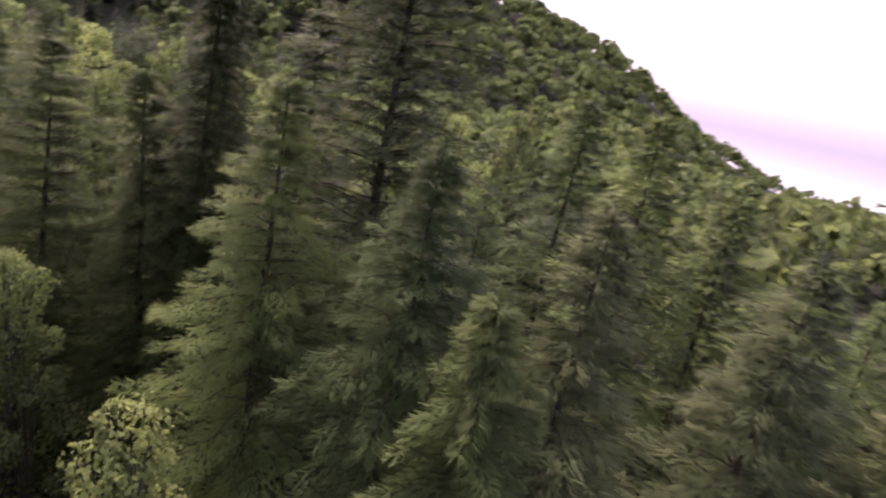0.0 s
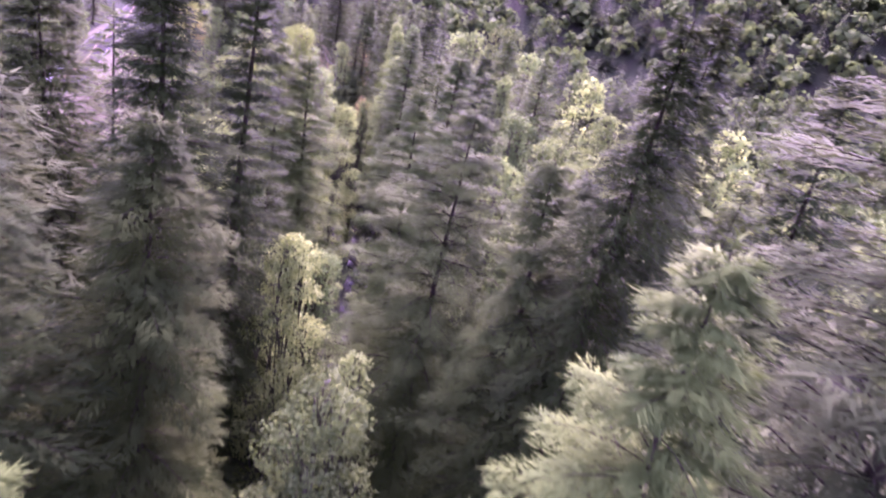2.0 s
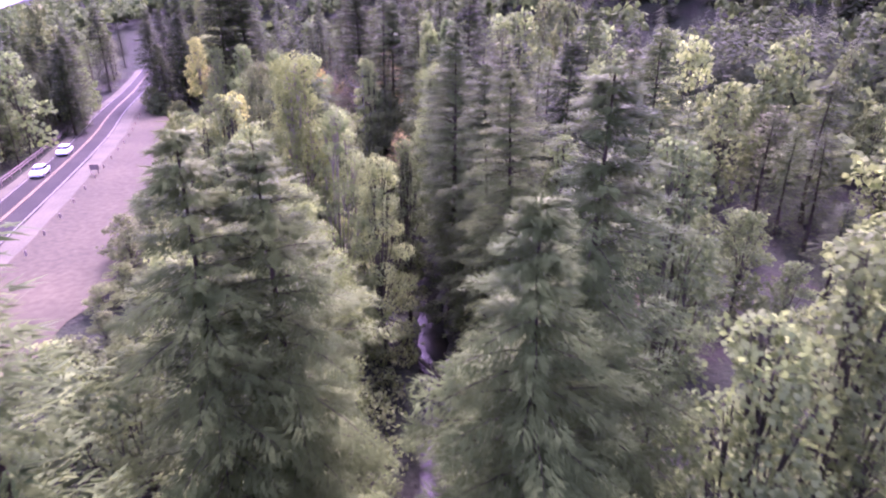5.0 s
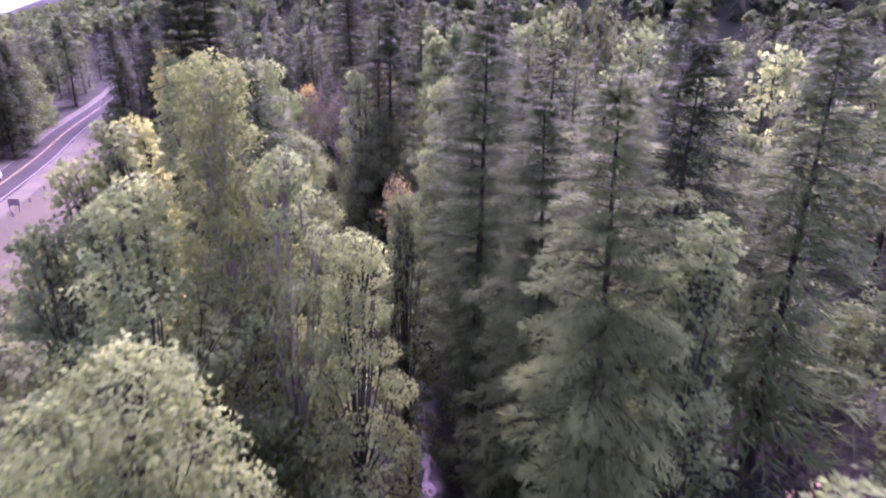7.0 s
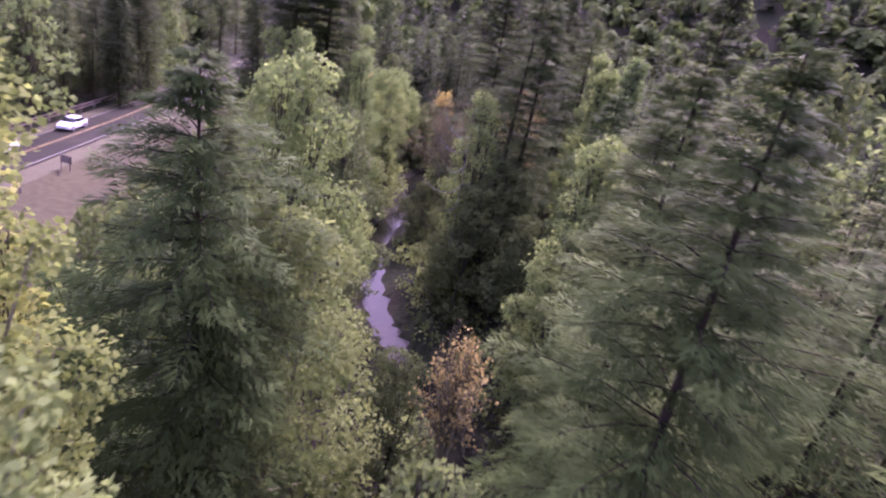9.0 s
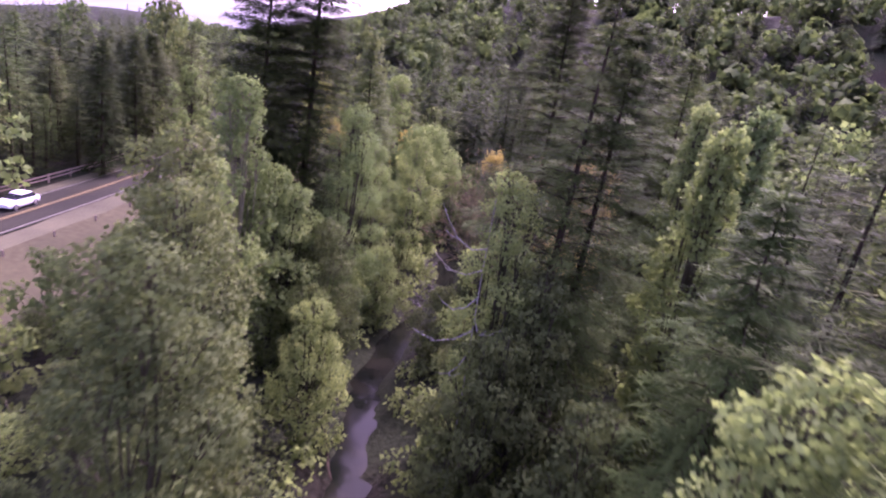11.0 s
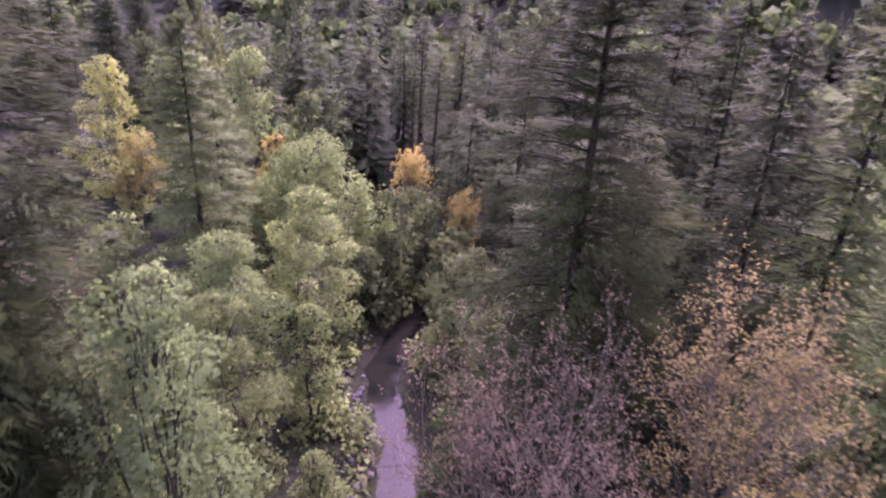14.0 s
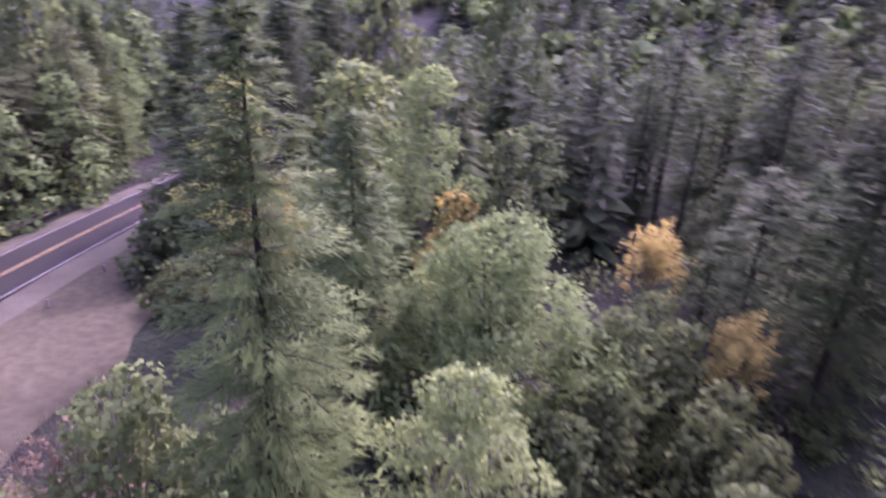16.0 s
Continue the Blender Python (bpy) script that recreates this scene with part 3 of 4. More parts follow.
def autumn(x, y, top, r, label, leaves=LEAF_RUST, bark=BARK_TWIG, **more):
    base = float(ground_height(x, y)[0])
    SEED[0] += 1
    return plant("maple", x, y, sparse_meshes(top - base, r, SEED[0], leaves, bark, **more), label, "tree", base, "autumn maples")


# -- the first reach of the creek --
LIGHT = "sunlit green redwood with layered drooping branches"
DARK = "tall dark redwood with shaggy hanging branches"
MID = "mid-green redwood with a narrow pointed crown"
redwood(8.7, -42.2, 27.0, 4.4, "sunlit redwood with long tiered branches and gaps", NEEDLE, low=0.1)
redwood(9.3, -48.4, 26.2, 4.6, "light green redwood with a thin dying tip", NEEDLE_LIGHT)
redwood(7.9, -52.2, 23.6, 2.5, "small young redwood with yellowish shoots", NEEDLE_LIGHT)
redwood(14.8, -40.6, 37.0, 5.8, "tall olive-brown redwood with shaggy hanging branches", NEEDLE_BROWN, full=1.3)
redwood(13.4, -51.6, 25.2, 4.3, "brownish redwood with dense drooping foliage", NEEDLE_BROWN)
redwood(19.2, -56.0, 24.8, 4.2, "olive-yellow redwood at the foot of a hillside", NEEDLE_BROWN, fine=1.2)
redwood(20.0, -60.0, 22.5, 3.8, "olive-green redwood at the foot of a hillside", NEEDLE_BROWN, fine=1.1)
redwood(25.1, -47.6, 28.0, 4.4, MID)
redwood(30.2, -50.4, 25.0, 4.2, MID)
redwood(32.4, -39.6, 28.0, 4.9, MID)
redwood(20.7, -27.4, 30.0, 4.8, DARK, NEEDLE_SHADED)
redwood(-9.6, -31.0, 29.0, 3.0, DARK, NEEDLE_SHADED)
redwood(-11.6, -21.5, 28.0, 3.4, DARK, NEEDLE_SHADED, full=1.6)
redwood(-15.0, -17.0, 26.0, 3.2, DARK, NEEDLE_SHADED)
redwood(10.9, -33.2, 30.4, 3.2, "dark slender redwood with hanging ragged branches", NEEDLE_SHADED, droop=0.8, slope=0.34)
redwood(13.8, -29.2, 31.0, 3.3, "dark slender redwood with hanging ragged branches", NEEDLE_SHADED, droop=0.8, slope=0.34)
redwood(6.1, -26.9, 26.0, 4.3, "sunlit redwood with a flat broken top and leaning trunk", NEEDLE_LIGHT, lean=(0.03, 0.0), slope=0.8)
redwood(9.3, -30.9, 25.6, 3.0, LIGHT, NEEDLE_LIGHT)
redwood(12.8, -24.6, 23.6, 3.8, "brownish redwood with soft drooping sprays", NEEDLE_BROWN)
redwood(5.2, -16.6, 25.0, 3.4, LIGHT)
redwood(7.1, -13.4, 27.2, 3.6, LIGHT)
redwood(-2.1, -34.9, 25.6, 2.9, "small pointed mid-green redwood", NEEDLE_SHADED, full=1.2)
redwood(-3.9, -29.0, 31.0, 3.2, DARK, NEEDLE_SHADED, slope=0.28, full=1.35)
redwood(-1.9, -25.6, 30.4, 2.9, "dark redwood with a bare upper trunk", NEEDLE_SHADED, slope=0.24, full=0.95)
redwood(-4.4, -38.6, 26.0, 3.6, "dark redwood with drooping feathery branches", NEEDLE_SHADED, droop=0.6)
redwood(-8.4, -36.0, 30.0, 3.4, DARK, NEEDLE_SHADED)
redwood(-2.9, -13.4, 25.8, 3.3, LIGHT)
redwood(-1.3, -12.2, 25.2, 3.0, LIGHT)
redwood(-2.6, -41.8, 21.0, 2.8, "mid-green redwood with light drooping tips", NEEDLE)
leafy(3.0, -35.4, 19.0, 2.9, "leafy green alder in full sun", LEAF_GREY, stems=2)
leafy(2.5, -46.7, 19.4, 2.5, "pale grey-green willow with fine leaves", LEAF_GREY, name="willow", leaf=0.13)
leafy(0.7, -26.2, 19.4, 2.5, "pale green alder leaning over a creek", LEAF_ALDER, stems=2)
leafy(1.4, -21.4, 16.8, 2.2, "pale green alder with a flat top", LEAF_ALDER)
leafy(3.7, -32.6, 18.0, 1.7, "bright yellow-green alder above a creek", LEAF_ALDER)
leafy(-1.3, -22.4, 17.4, 2.4, "pale green alder with drooping sprays", LEAF_GREY)
leafy(10.6, -16.2, 22.0, 2.5, "sunlit yellow-green maple beside redwoods", LEAF_ALDER, name="maple")
leafy(13.4, -15.2, 23.6, 3.0, "grey-green alder with upright limbs", LEAF_GREY, lobes=20, low=0.06)
leafy(17.5, -10.0, 22.0, 3.4, "grey-green alder with upright limbs", LEAF_GREY, lobes=18, low=0.06)
leafy(20.0, -17.5, 22.5, 3.4, "olive-grey alder with upright limbs", LEAF_DEEP, lobes=18, low=0.06)
leafy(13.9, -1.8, 22.8, 3.0, "silvery grey willow with soft crown", LEAF_GREY, name="willow", lobes=18, low=0.06)
# -- the bright maple and what stands round it --
leafy(-6.6, 17.3, 25.0, 3.6, "tall bright yellow-green maple with glittering leaves", LEAF_LIME, BARK_PALE, "maple", lobes=30, low=0.02, dense=0.72, leaf=0.12)
leafy(-3.6, 15.4, 21.3, 3.1, "silvery green lower maple leaning over a creek", LEAF_ALDER, BARK_PALE, "maple", lobes=20, low=0.05, dense=0.75, leaf=0.13)
leafy(-0.8, 14.4, 18.2, 2.8, "silvery green maple bough low over a creek", LEAF_ALDER, BARK_GREY, "maple", lobes=13, low=0.05)
leafy(-9.2, 13.6, 20.6, 4.0, "deep green maple with dense round crown", LEAF_ALDER, name="maple", lobes=17)
leafy(-12.4, 9.0, 16.5, 3.6, "deep green laurel with dense round crown", LEAF_DEEP, name="laurel")
leafy(-4.8, 2.4, 19.7, 4.5, "bright yellow-green alder lit from above", LEAF_MAPLE, lobes=20, low=0.1, leaf=0.12)
leafy(-9.8, 1.0, 17.5, 3.6, "yellow-green alder beside a clearing", LEAF_ALDER, lobes=15, low=0.1)
leafy(10.2, -0.6, 18.6, 3.0, "bright green alder above a dark bank", LEAF_ALDER, lobes=15, low=0.1)
leafy(11.3, 9.6, 20.4, 2.2, "pale green columnar alder among dark redwoods", LEAF_ALDER, tall=1.3, low=0.03, lobes=22)
leafy(16.4, 23.4, 23.2, 2.6, "bright green alder with a spire top", LEAF_ALDER, tall=1.3, low=0.03, lobes=22)
redwood(7.9, 9.2, 24.8, 3.6, "redwood in shade with drooping branches", NEEDLE)
redwood(7.0, 15.8, 23.4, 3.4, LIGHT, NEEDLE_LIGHT)
redwood(12.6, 15.5, 25.5, 3.8, DARK, NEEDLE_SHADED)
redwood(19.6, 18.0, 26.2, 4.2, MID)
redwood(4.7, 22.9, 26.3, 3.9, "thin redwood with a bare leaning trunk", lean=(0.02, 0.0), low=0.2)
redwood(5.3, 33.2, 25.8, 3.8, MID)
leafy(-10.0, 6.5, 16.0, 3.7, "grey-green alder with twiggy edge", LEAF_GREY)
leafy(-13.0, 20.0, 15.5, 3.7, "grey-green alder at the edge of a clearing", LEAF_GREY)
leafy(-8.8, 33.5, 23.5, 3.8, "sunlit yellow-green maple near redwoods", LEAF_MAPLE, name="maple")
autumn(15.0, 5.0, 14.5, 2.6, "leafless grey-lilac alder with fine twigs", LEAF_DUSTY, keep=0.04)
autumn(-7.0, 10.0, 13.0, 2.2, "leafless grey shrub with fine twigs", LEAF_DUSTY, keep=0.1)
redwood(16.6, 27.0, 27.5, 4.1, MID)
# -- the middle reach --
redwood(-7.4, 25.3, 23.9, 3.9, "green redwood partly covered by a maple", slope=0.8, full=1.3)
leafy(-6.0, 27.6, 19.8, 4.2, "grey-green alder with fine drooping leaves", LEAF_GREY, BARK_PALE, lobes=13)
leafy(-16.0, 30.0, 14.0, 3.0, "leafy young maple at the edge of a clearing", LEAF_MAPLE, name="maple")
leafy(-18.5, 37.0, 14.5, 3.0, "pale green alder with visible pale limbs", LEAF_GREY, BARK_PALE)
autumn(0.4, 26.4, 17.8, 0.95, "small half-bare maple with orange leaves", LEAF_RUST, keep=0.16, leaf=0.11, low=0.72)
redwood(5.6, 40.6, 25.2, 3.9, MID)
redwood(8.5, 32.0, 22.5, 4.1, LIGHT)
redwood(7.6, 47.0, 29.5, 4.9, DARK, NEEDLE_SHADED)
redwood(4.0, 54.0, 22.8, 4.4, LIGHT)
leafy(-11.0, 44.0, 20.0, 3.7, "deep green laurel in shade by a creek", LEAF_DEEP, name="laurel")
leafy(3.4, 43.5, 21.5, 3.0, "pale green alder by redwoods", LEAF_ALDER)
leafy(-22.5, 59.6, 18.5, 3.4, "green alder with a rounded crown", LEAF_ALDER)
# -- the reach with the autumn maples --
leafy(-23.8, 64.2, 22.2, 2.8, "tall yellow-green maple in full sun", LEAF_MAPLE, BARK_PALE, "maple", tall=1.2, lobes=18)
leafy(-23.0, 67.5, 16.8, 3.2, "green alder with a rounded crown", LEAF_ALDER)
autumn(-11.7, 82.2, 19.0, 4.8, "half-bare maple with dusty brown leaves", LEAF_DUSTY, BARK_TWIG, keep=0.8, leaf=0.11)
autumn(-5.0, 82.6, 21.0, 3.8, "half-bare maple with rust and golden leaves", LEAF_RUST, keep=0.85, leaf=0.115)
autumn(-4.3, 80.2, 14.8, 2.5, "low golden maple branch with dense leaves", LEAF_GOLD, keep=0.95, leaf=0.13)
redwood(-26.6, 76.4, 36.5, 3.9, "massive dark redwood with broad ragged crown", NEEDLE_SHADED, full=1.6)
redwood(-29.4, 74.2, 34.0, 3.6, "massive dark redwood with broad ragged crown", NEEDLE_SHADED, full=1.5)
leafy(-22.6, 76.5, 20.5, 3.4, "soft blue-green foliage at a redwood's foot", LEAF_ALDER, lobes=13)
leafy(-29.5, 70.5, 21.5, 3.1, "upright yellow-green maple in full sun", LEAF_MAPLE, BARK_PALE, "maple", tall=1.2)
leafy(-20.6, 70.0, 13.0, 3.4, "round deep green willow over a creek", LEAF_DEEP, name="willow")
leafy(-22.5, 68.5, 15.5, 2.9, "green alder with a few orange leaves", LEAF_ALDER)
leafy(-16.6, 62.5, 10.5, 2.6, "low green willow overhanging a creek", LEAF_ALDER, name="willow", low=0.12)
redwood(-4.0, 63.6, 29.5, 5.4, "broad green redwood with bare leaning double trunk", NEEDLE_LIGHT, low=0.25, lean=(0.03, 0.0), full=0.7)
redwood(-2.8, 65.2, 28.0, 4.4, "green redwood with slanting trunk", low=0.3, lean=(0.03, 0.0))
leafy(-3.4, 60.2, 16.5, 3.0, "dense green laurel in front of redwood trunks", LEAF_DEEP, name="laurel", low=0.1)
# its shaded look comes from the darkened needle colour
redwood(-10.2, 91.5, 35.0, 6.2, "huge dark green redwood with sweeping branches", NEEDLE_SHADED, low=0.06, full=1.4, fine=1.5)
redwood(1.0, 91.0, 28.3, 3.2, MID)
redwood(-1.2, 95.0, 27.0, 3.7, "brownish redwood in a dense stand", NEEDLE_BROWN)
redwood(-3.4, 108.0, 31.0, 4.4, DARK, NEEDLE_SHADED)
redwood(-0.8, 103.8, 28.0, 4.1, DARK, NEEDLE_SHADED)
leafy(2.6, 85.0, 24.4, 2.3, "green maple spire among redwoods", LEAF_ALDER, name="maple", tall=1.3, low=0.02, lobes=38, dense=1.3)
leafy(6.0, 79.0, 24.8, 2.4, "green maple spire among redwoods", LEAF_ALDER, name="maple", tall=1.3, low=0.02, lobes=38, dense=1.3)
leafy(-20.2, 83.4, 9.4, 1.7, "small bright willow by the water", LEAF_GREY, name="willow", low=0.15)
leafy(-27.8, 91.4, 15.4, 3.3, "yellow-green alder on pale stems", LEAF_ALDER, BARK_PALE, stems=2, low=0.35, leaf=0.14)
leafy(-25.4, 98.4, 16.0, 3.0, "green alder on slender pale stems", LEAF_ALDER, BARK_PALE, stems=3, low=0.45, leaf=0.15)
leafy(-25.8, 86.8, 14.6, 3.0, "grey-green alder in sun", LEAF_GREY, stems=2, leaf=0.13)
leafy(-30.0, 85.5, 12.5, 3.2, "grey-green willow with fine leaves", LEAF_GREY, name="willow")
leafy(-23.8, 93.8, 10.5, 1.8, "drooping green alder branch over a creek", LEAF_ALDER, stems=2, low=0.3)
leafy(-29.4, 111.2, 16.2, 6.4, "big round soft-green alder", LEAF_ALDER, lobes=20, low=0.12, leaf=0.19)
redwood(-32.3, 97.6, 25.2, 4.0, "blue-green redwood with bare tip and tiered branches", NEEDLE, fine=1.7)
redwood(-36.0, 108.0, 20.5, 3.7, "slender green redwood beside a maple")
leafy(-47.6, 112.2, 20.8, 3.7, "yellowing maple with a white trunk", LEAF_LIME, BARK_PALE, "maple", low=0.3, leaf=0.2)
autumn(-45.6, 112.0, 16.0, 2.2, "golden half-bare maple bough", LEAF_GOLD, keep=0.4)
leafy(-39.5, 122.0, 21.4, 4.3, "bright yellow-green maple with a ragged top", LEAF_MAPLE, BARK_PALE, "maple", leaf=0.23)
leafy(-36.6, 121.0, 13.6, 2.5, "golden yellow maple with dense crown", LEAF_GOLD, name="maple")
autumn(-23.8, 126.8, 12.6, 2.3, "small half-bare orange maple", LEAF_GOLD, keep=0.42, leaf=0.2)
autumn(-17.4, 119.2, 10.8, 1.5, "small half-bare orange maple", LEAF_GOLD, keep=0.5, leaf=0.18, low=0.35)
redwood(-12.5, 124.0, 24.0, 4.4, "dark redwood in deep shade", NEEDLE_SHADED, low=0.05)
leafy(-23.5, 114.0, 11.5, 2.8, "dark laurel by shaded water", LEAF_DEEP, name="laurel")
leafy(-16.4, 106.0, 9.5, 2.8, "dark laurel by shaded water", LEAF_DEEP, name="laurel")
leafy(-36.0, 95.0, 14.0, 3.4, "grey oak with pale bare limbs", LEAF_GREY, BARK_PALE, "oak", dense=0.7, lobes=17, low=0.1)
leafy(-41.0, 98.5, 8.6, 2.8, "low grey willow at the edge of a clearing", LEAF_GREY, BARK_PALE, "willow", low=0.1)
leafy(-40.0, 92.0, 9.6, 3.0, "low grey willow at the edge of a clearing", LEAF_GREY, BARK_PALE, "willow", low=0.1)
autumn(-37.4, 93.0, 13.0, 2.2, "bare grey oak with pale twigs", LEAF_DUSTY, keep=0.12)
leafy(-4.6, 58.2, 14.0, 3.4, "dense green laurel under redwoods", LEAF_DEEP, name="laurel", low=0.05)
leafy(-7.4, 65.0, 12.0, 2.7, "dense green laurel under redwoods", LEAF_DEEP, name="laurel", low=0.05)
leafy(0.5, 56.0, 13.0, 3.4, "dark bay laurel on a shaded bank", LEAF_DEEP, name="laurel", low=0.05)
leafy(-5.5, 76.5, 11.5, 3.6, "dark bay laurel on a shaded bank", LEAF_DEEP, name="laurel", low=0.05)
leafy(-9.0, 80.0, 9.0, 3.0, "dark bay laurel on a shaded bank", LEAF_DEEP, name="laurel", low=0.05)
leafy(-1.0, 79.0, 12.0, 3.6, "dark bay laurel on a shaded bank", LEAF_DEEP, name="laurel", low=0.05)


leafy(-14.0, 88.6, 7.0, 2.2, "low dark willow hanging over a creek", LEAF_DEEP, name="willow", low=0.1)
leafy(-20.8, 80.0, 8.5, 2.6, "round green willow hanging over a creek", LEAF_ALDER, name="willow", low=0.1)
leafy(-19.5, 66.5, 9.5, 3.0, "round grey-green willow over a creek", LEAF_GREY, name="willow", low=0.1)
for x, y, top, r in ((-61.5, 122.0, 24.0, 3.8), (-64.5, 129.0, 26.0, 4.0), (-58.0, 117.5, 19.0, 3.2), (-65.5, 139.0, 26.0, 3.8), (-56.5, 127.0, 25.0, 3.8), (-60.0, 138.0, 26.0, 4.0), (-68.0, 151.0, 24.0, 3.4), (-88.0, 152.0, 26.0, 4.2), (-60.0, 147.0, 27.0, 4.0)):
    redwood(x, y, top, r, DARK, NEEDLE_SHADED, low=0.04)
for x, y, top, r in ((0.6, 60.0, 11.0, 3.0), (-2.2, 70.0, 12.5, 3.2), (3.0, 50.0, 13.0, 3.2), (6.0, 36.0, 12.0, 3.0), (5.0, 20.0, 11.0, 2.8), (6.5, 5.0, 10.0, 2.8), (-3.4, 36.5, 10.5, 2.8), (-12.6, 75.0, 8.5, 2.8), (-13.4, 95.0, 8.5, 2.8), (-24.4, 108.6, 8.0, 2.4), (-18.4, 113.6, 7.5, 2.4), (-23.0, 112.0, 7.0, 2.2), (-15.6, 112.6, 7.5, 2.6), (-26.4, 103.0, 8.0, 2.6), (-16.0, 100.5, 8.5, 2.6)):
    leafy(x, y, top, r, "dark bay laurel on a shaded bank", LEAF_DEEP, name="laurel", low=0.04)
leafy(1.0, 20.4, 18.0, 1.8, "slender silvery willow above a creek", LEAF_GREY, name="willow", lobes=11, low=0.15)
leafy(-19.4, 54.0, 20.8, 4.2, "green alder with a ragged top", LEAF_DEEP, lobes=15, low=0.08)
leafy(-15.8, 50.5, 19.6, 3.7, "green alder with upright limbs in sun", LEAF_DEEP, lobes=15, low=0.08)
leafy(-5.6, 60.8, 20.6, 2.9, "dense green laurel before leaning redwood trunks", LEAF_ALDER, name="laurel", lobes=17, low=0.05)
leafy(3.2, 67.5, 23.8, 2.5, "yellow-green maple with a narrow ragged crown", LEAF_MAPLE, name="maple", lobes=36, low=0.03, tall=1.2, dense=1.2)


def dead_tree(x, y, top, width, boughs, label):
    """A bare bleached trunk with a few curved branches: (height share, heading, length, rise)."""
    base = float(ground_height(x, y)[0])
    h = top - base
    trunk, wood = Pile(), Pile()
    trunk.tube([(0, 0, -0.3), (0.05, 0.02, h * 0.4), (-0.05, 0.05, h * 0.8), (0, 0, h)], [width, width * 0.8, width * 0.5, width * 0.25], 7)
    for up, heading, length, rise in boughs:
        d = np.array([math.cos(heading), math.sin(heading), 0.0])
        s = np.array([0, 0.3, 0.6, 0.85, 1.0])[:, None]
        wood.tube(np.array([0, 0, h * up]) + d * length * s + np.array([0, 0, 1.0]) * length * (rise * s**2 - 0.18 * np.sin(s * 3.1)), np.linspace(0.038, 0.01, 5), 5)
        p = np.array([0, 0, h * up]) + d * length * 0.6 + np.array([0, 0, 1.0]) * length * (rise * 0.36 - 0.17)
        side = np.array([-d[1], d[0], 0.5])
        wood.tube([p, p + (d + side) * length * 0.14, p + (d * 1.2 + side * 1.7 + [0, 0, 0.4]) * length * 0.2], [0.025, 0.018, 0.008], 4)
    root = new("dead_tree")
    root.location = (x, y, base)
    child("trunk", trunk.mesh("trunk", BARK_DEAD, True), root)
    tagged(child("branching", wood.mesh("branching", BARK_DEAD, True), root), kind="stuff")
    return tagged(root, label, "dead tree")


dead_tree(-6.3, 59.8, 19.2, 0.05, ((0.86, 3.3, 2.4, 0.75), (0.8, 3.7, 2.6, 0.35), (0.72, 4.3, 3.0, 0.25), (0.62, 3.9, 3.2, 0.1), (0.66, 5.2, 2.4, 0.2), (0.55, 4.5, 3.0, 0.05)), "dead tree with curved bleached branches by a creek")
dead_tree(-9.6, 92.6, 15.0, 0.12, ((0.8, 3.3, 3.4, 0.05), (0.95, 3.0, 3.6, 0.1)), "dead pole with long pale twigs under a redwood")


leafy(-70.0, 62.0, 22.0, 3.4, "orange-yellow maple among dark roadside conifers", LEAF_GOLD, name="maple", leaf=0.3)

for x, y, top, r in ((-79.0, 121.5, 17.0, 3.6), (-77.0, 114.5, 15.0, 3.4), (-75.2, 108.8, 13.0, 3.2), (-84.5, 127.5, 18.0, 3.8), (-92.0, 137.0, 19.0, 3.8)):
    leafy(x, y, top, r, "green alder at the edge of a road", LEAF_ALDER, lobes=13, low=0.04)
for x, y, top, r in ((-88.5, 132.0, 22.0, 3.8), (-84.0, 118.5, 21.0, 3.4), (-82.0, 110.0, 20.0, 3.4)):
    redwood(x, y, top, r, DARK, NEEDLE_SHADED, low=0.04)
for x, y, top, r in ((-53.0, 111.5, 7.4, 2.6), (-57.6, 113.6, 9.0, 2.7), (-61.0, 117.5, 10.0, 2.7)):
    leafy(x, y, top, r, "dark laurel thicket beside a gravel shoulder", LEAF_DEEP, name="laurel", low=0.02)
leafy(-12.9, 23.4, 21.4, 2.6, "sunlit yellow-green maple at the edge of a clearing", LEAF_LIME, name="maple", lobes=18, low=0.05)


for x, y, top, r in ((-35.0, 60.0, 9.5, 2.8), (-33.5, 66.5, 10.5, 3.0), (-39.0, 70.0, 8.5, 2.6), (-36.5, 75.5, 10.5, 3.0), (-42.0, 79.5, 8.6, 2.6), (-41.0, 85.5, 9.5, 2.8), (-45.5, 90.5, 8.5, 2.6), (-27.5, 44.0, 10.0, 3.0), (-30.0, 52.0, 10.5, 3.0), (-23.5, 36.0, 11.5, 3.2), (-21.5, 27.0, 12.0, 3.2)):
    leafy(x, y, top, r, "grey-green shrub at the edge of a clearing", LEAF_GREY, BARK_PALE, "shrub", low=0.05, lobes=9)
for x, y, top, r in ((-12.6, 20.4, 21.6, 2.4), (-14.6, 20.2, 19.8, 2.6), (-15.2, 17.6, 17.6, 2.8), (-17.4, 20.6, 16.0, 2.8), (-12.0, 16.4, 18.6, 2.4)):
    leafy(x, y, top, r, "grey-green alder in scrub beside a clearing", LEAF_GREY, lobes=14, low=0.05, leaf=0.24)
for x, y, top, r in ((-65.5, 91.5, 21.0, 3.2), (-68.5, 99.5, 21.6, 3.2), (-73.0, 107.0, 22.0, 3.4)):
    redwood(x, y, top, r, "dark redwood with dense crown beside a road", NEEDLE_SHADED, low=0.04, full=1.3)
for x, y, top, r in ((-20.6, 118.6, 9.5, 2.8), (-22.6, 121.5, 9.5, 2.6), (-17.6, 115.4, 8.0, 2.4)):
    leafy(x, y, top, r, "dark bay laurel on a shaded bank", LEAF_DEEP, name="laurel", low=0.04)


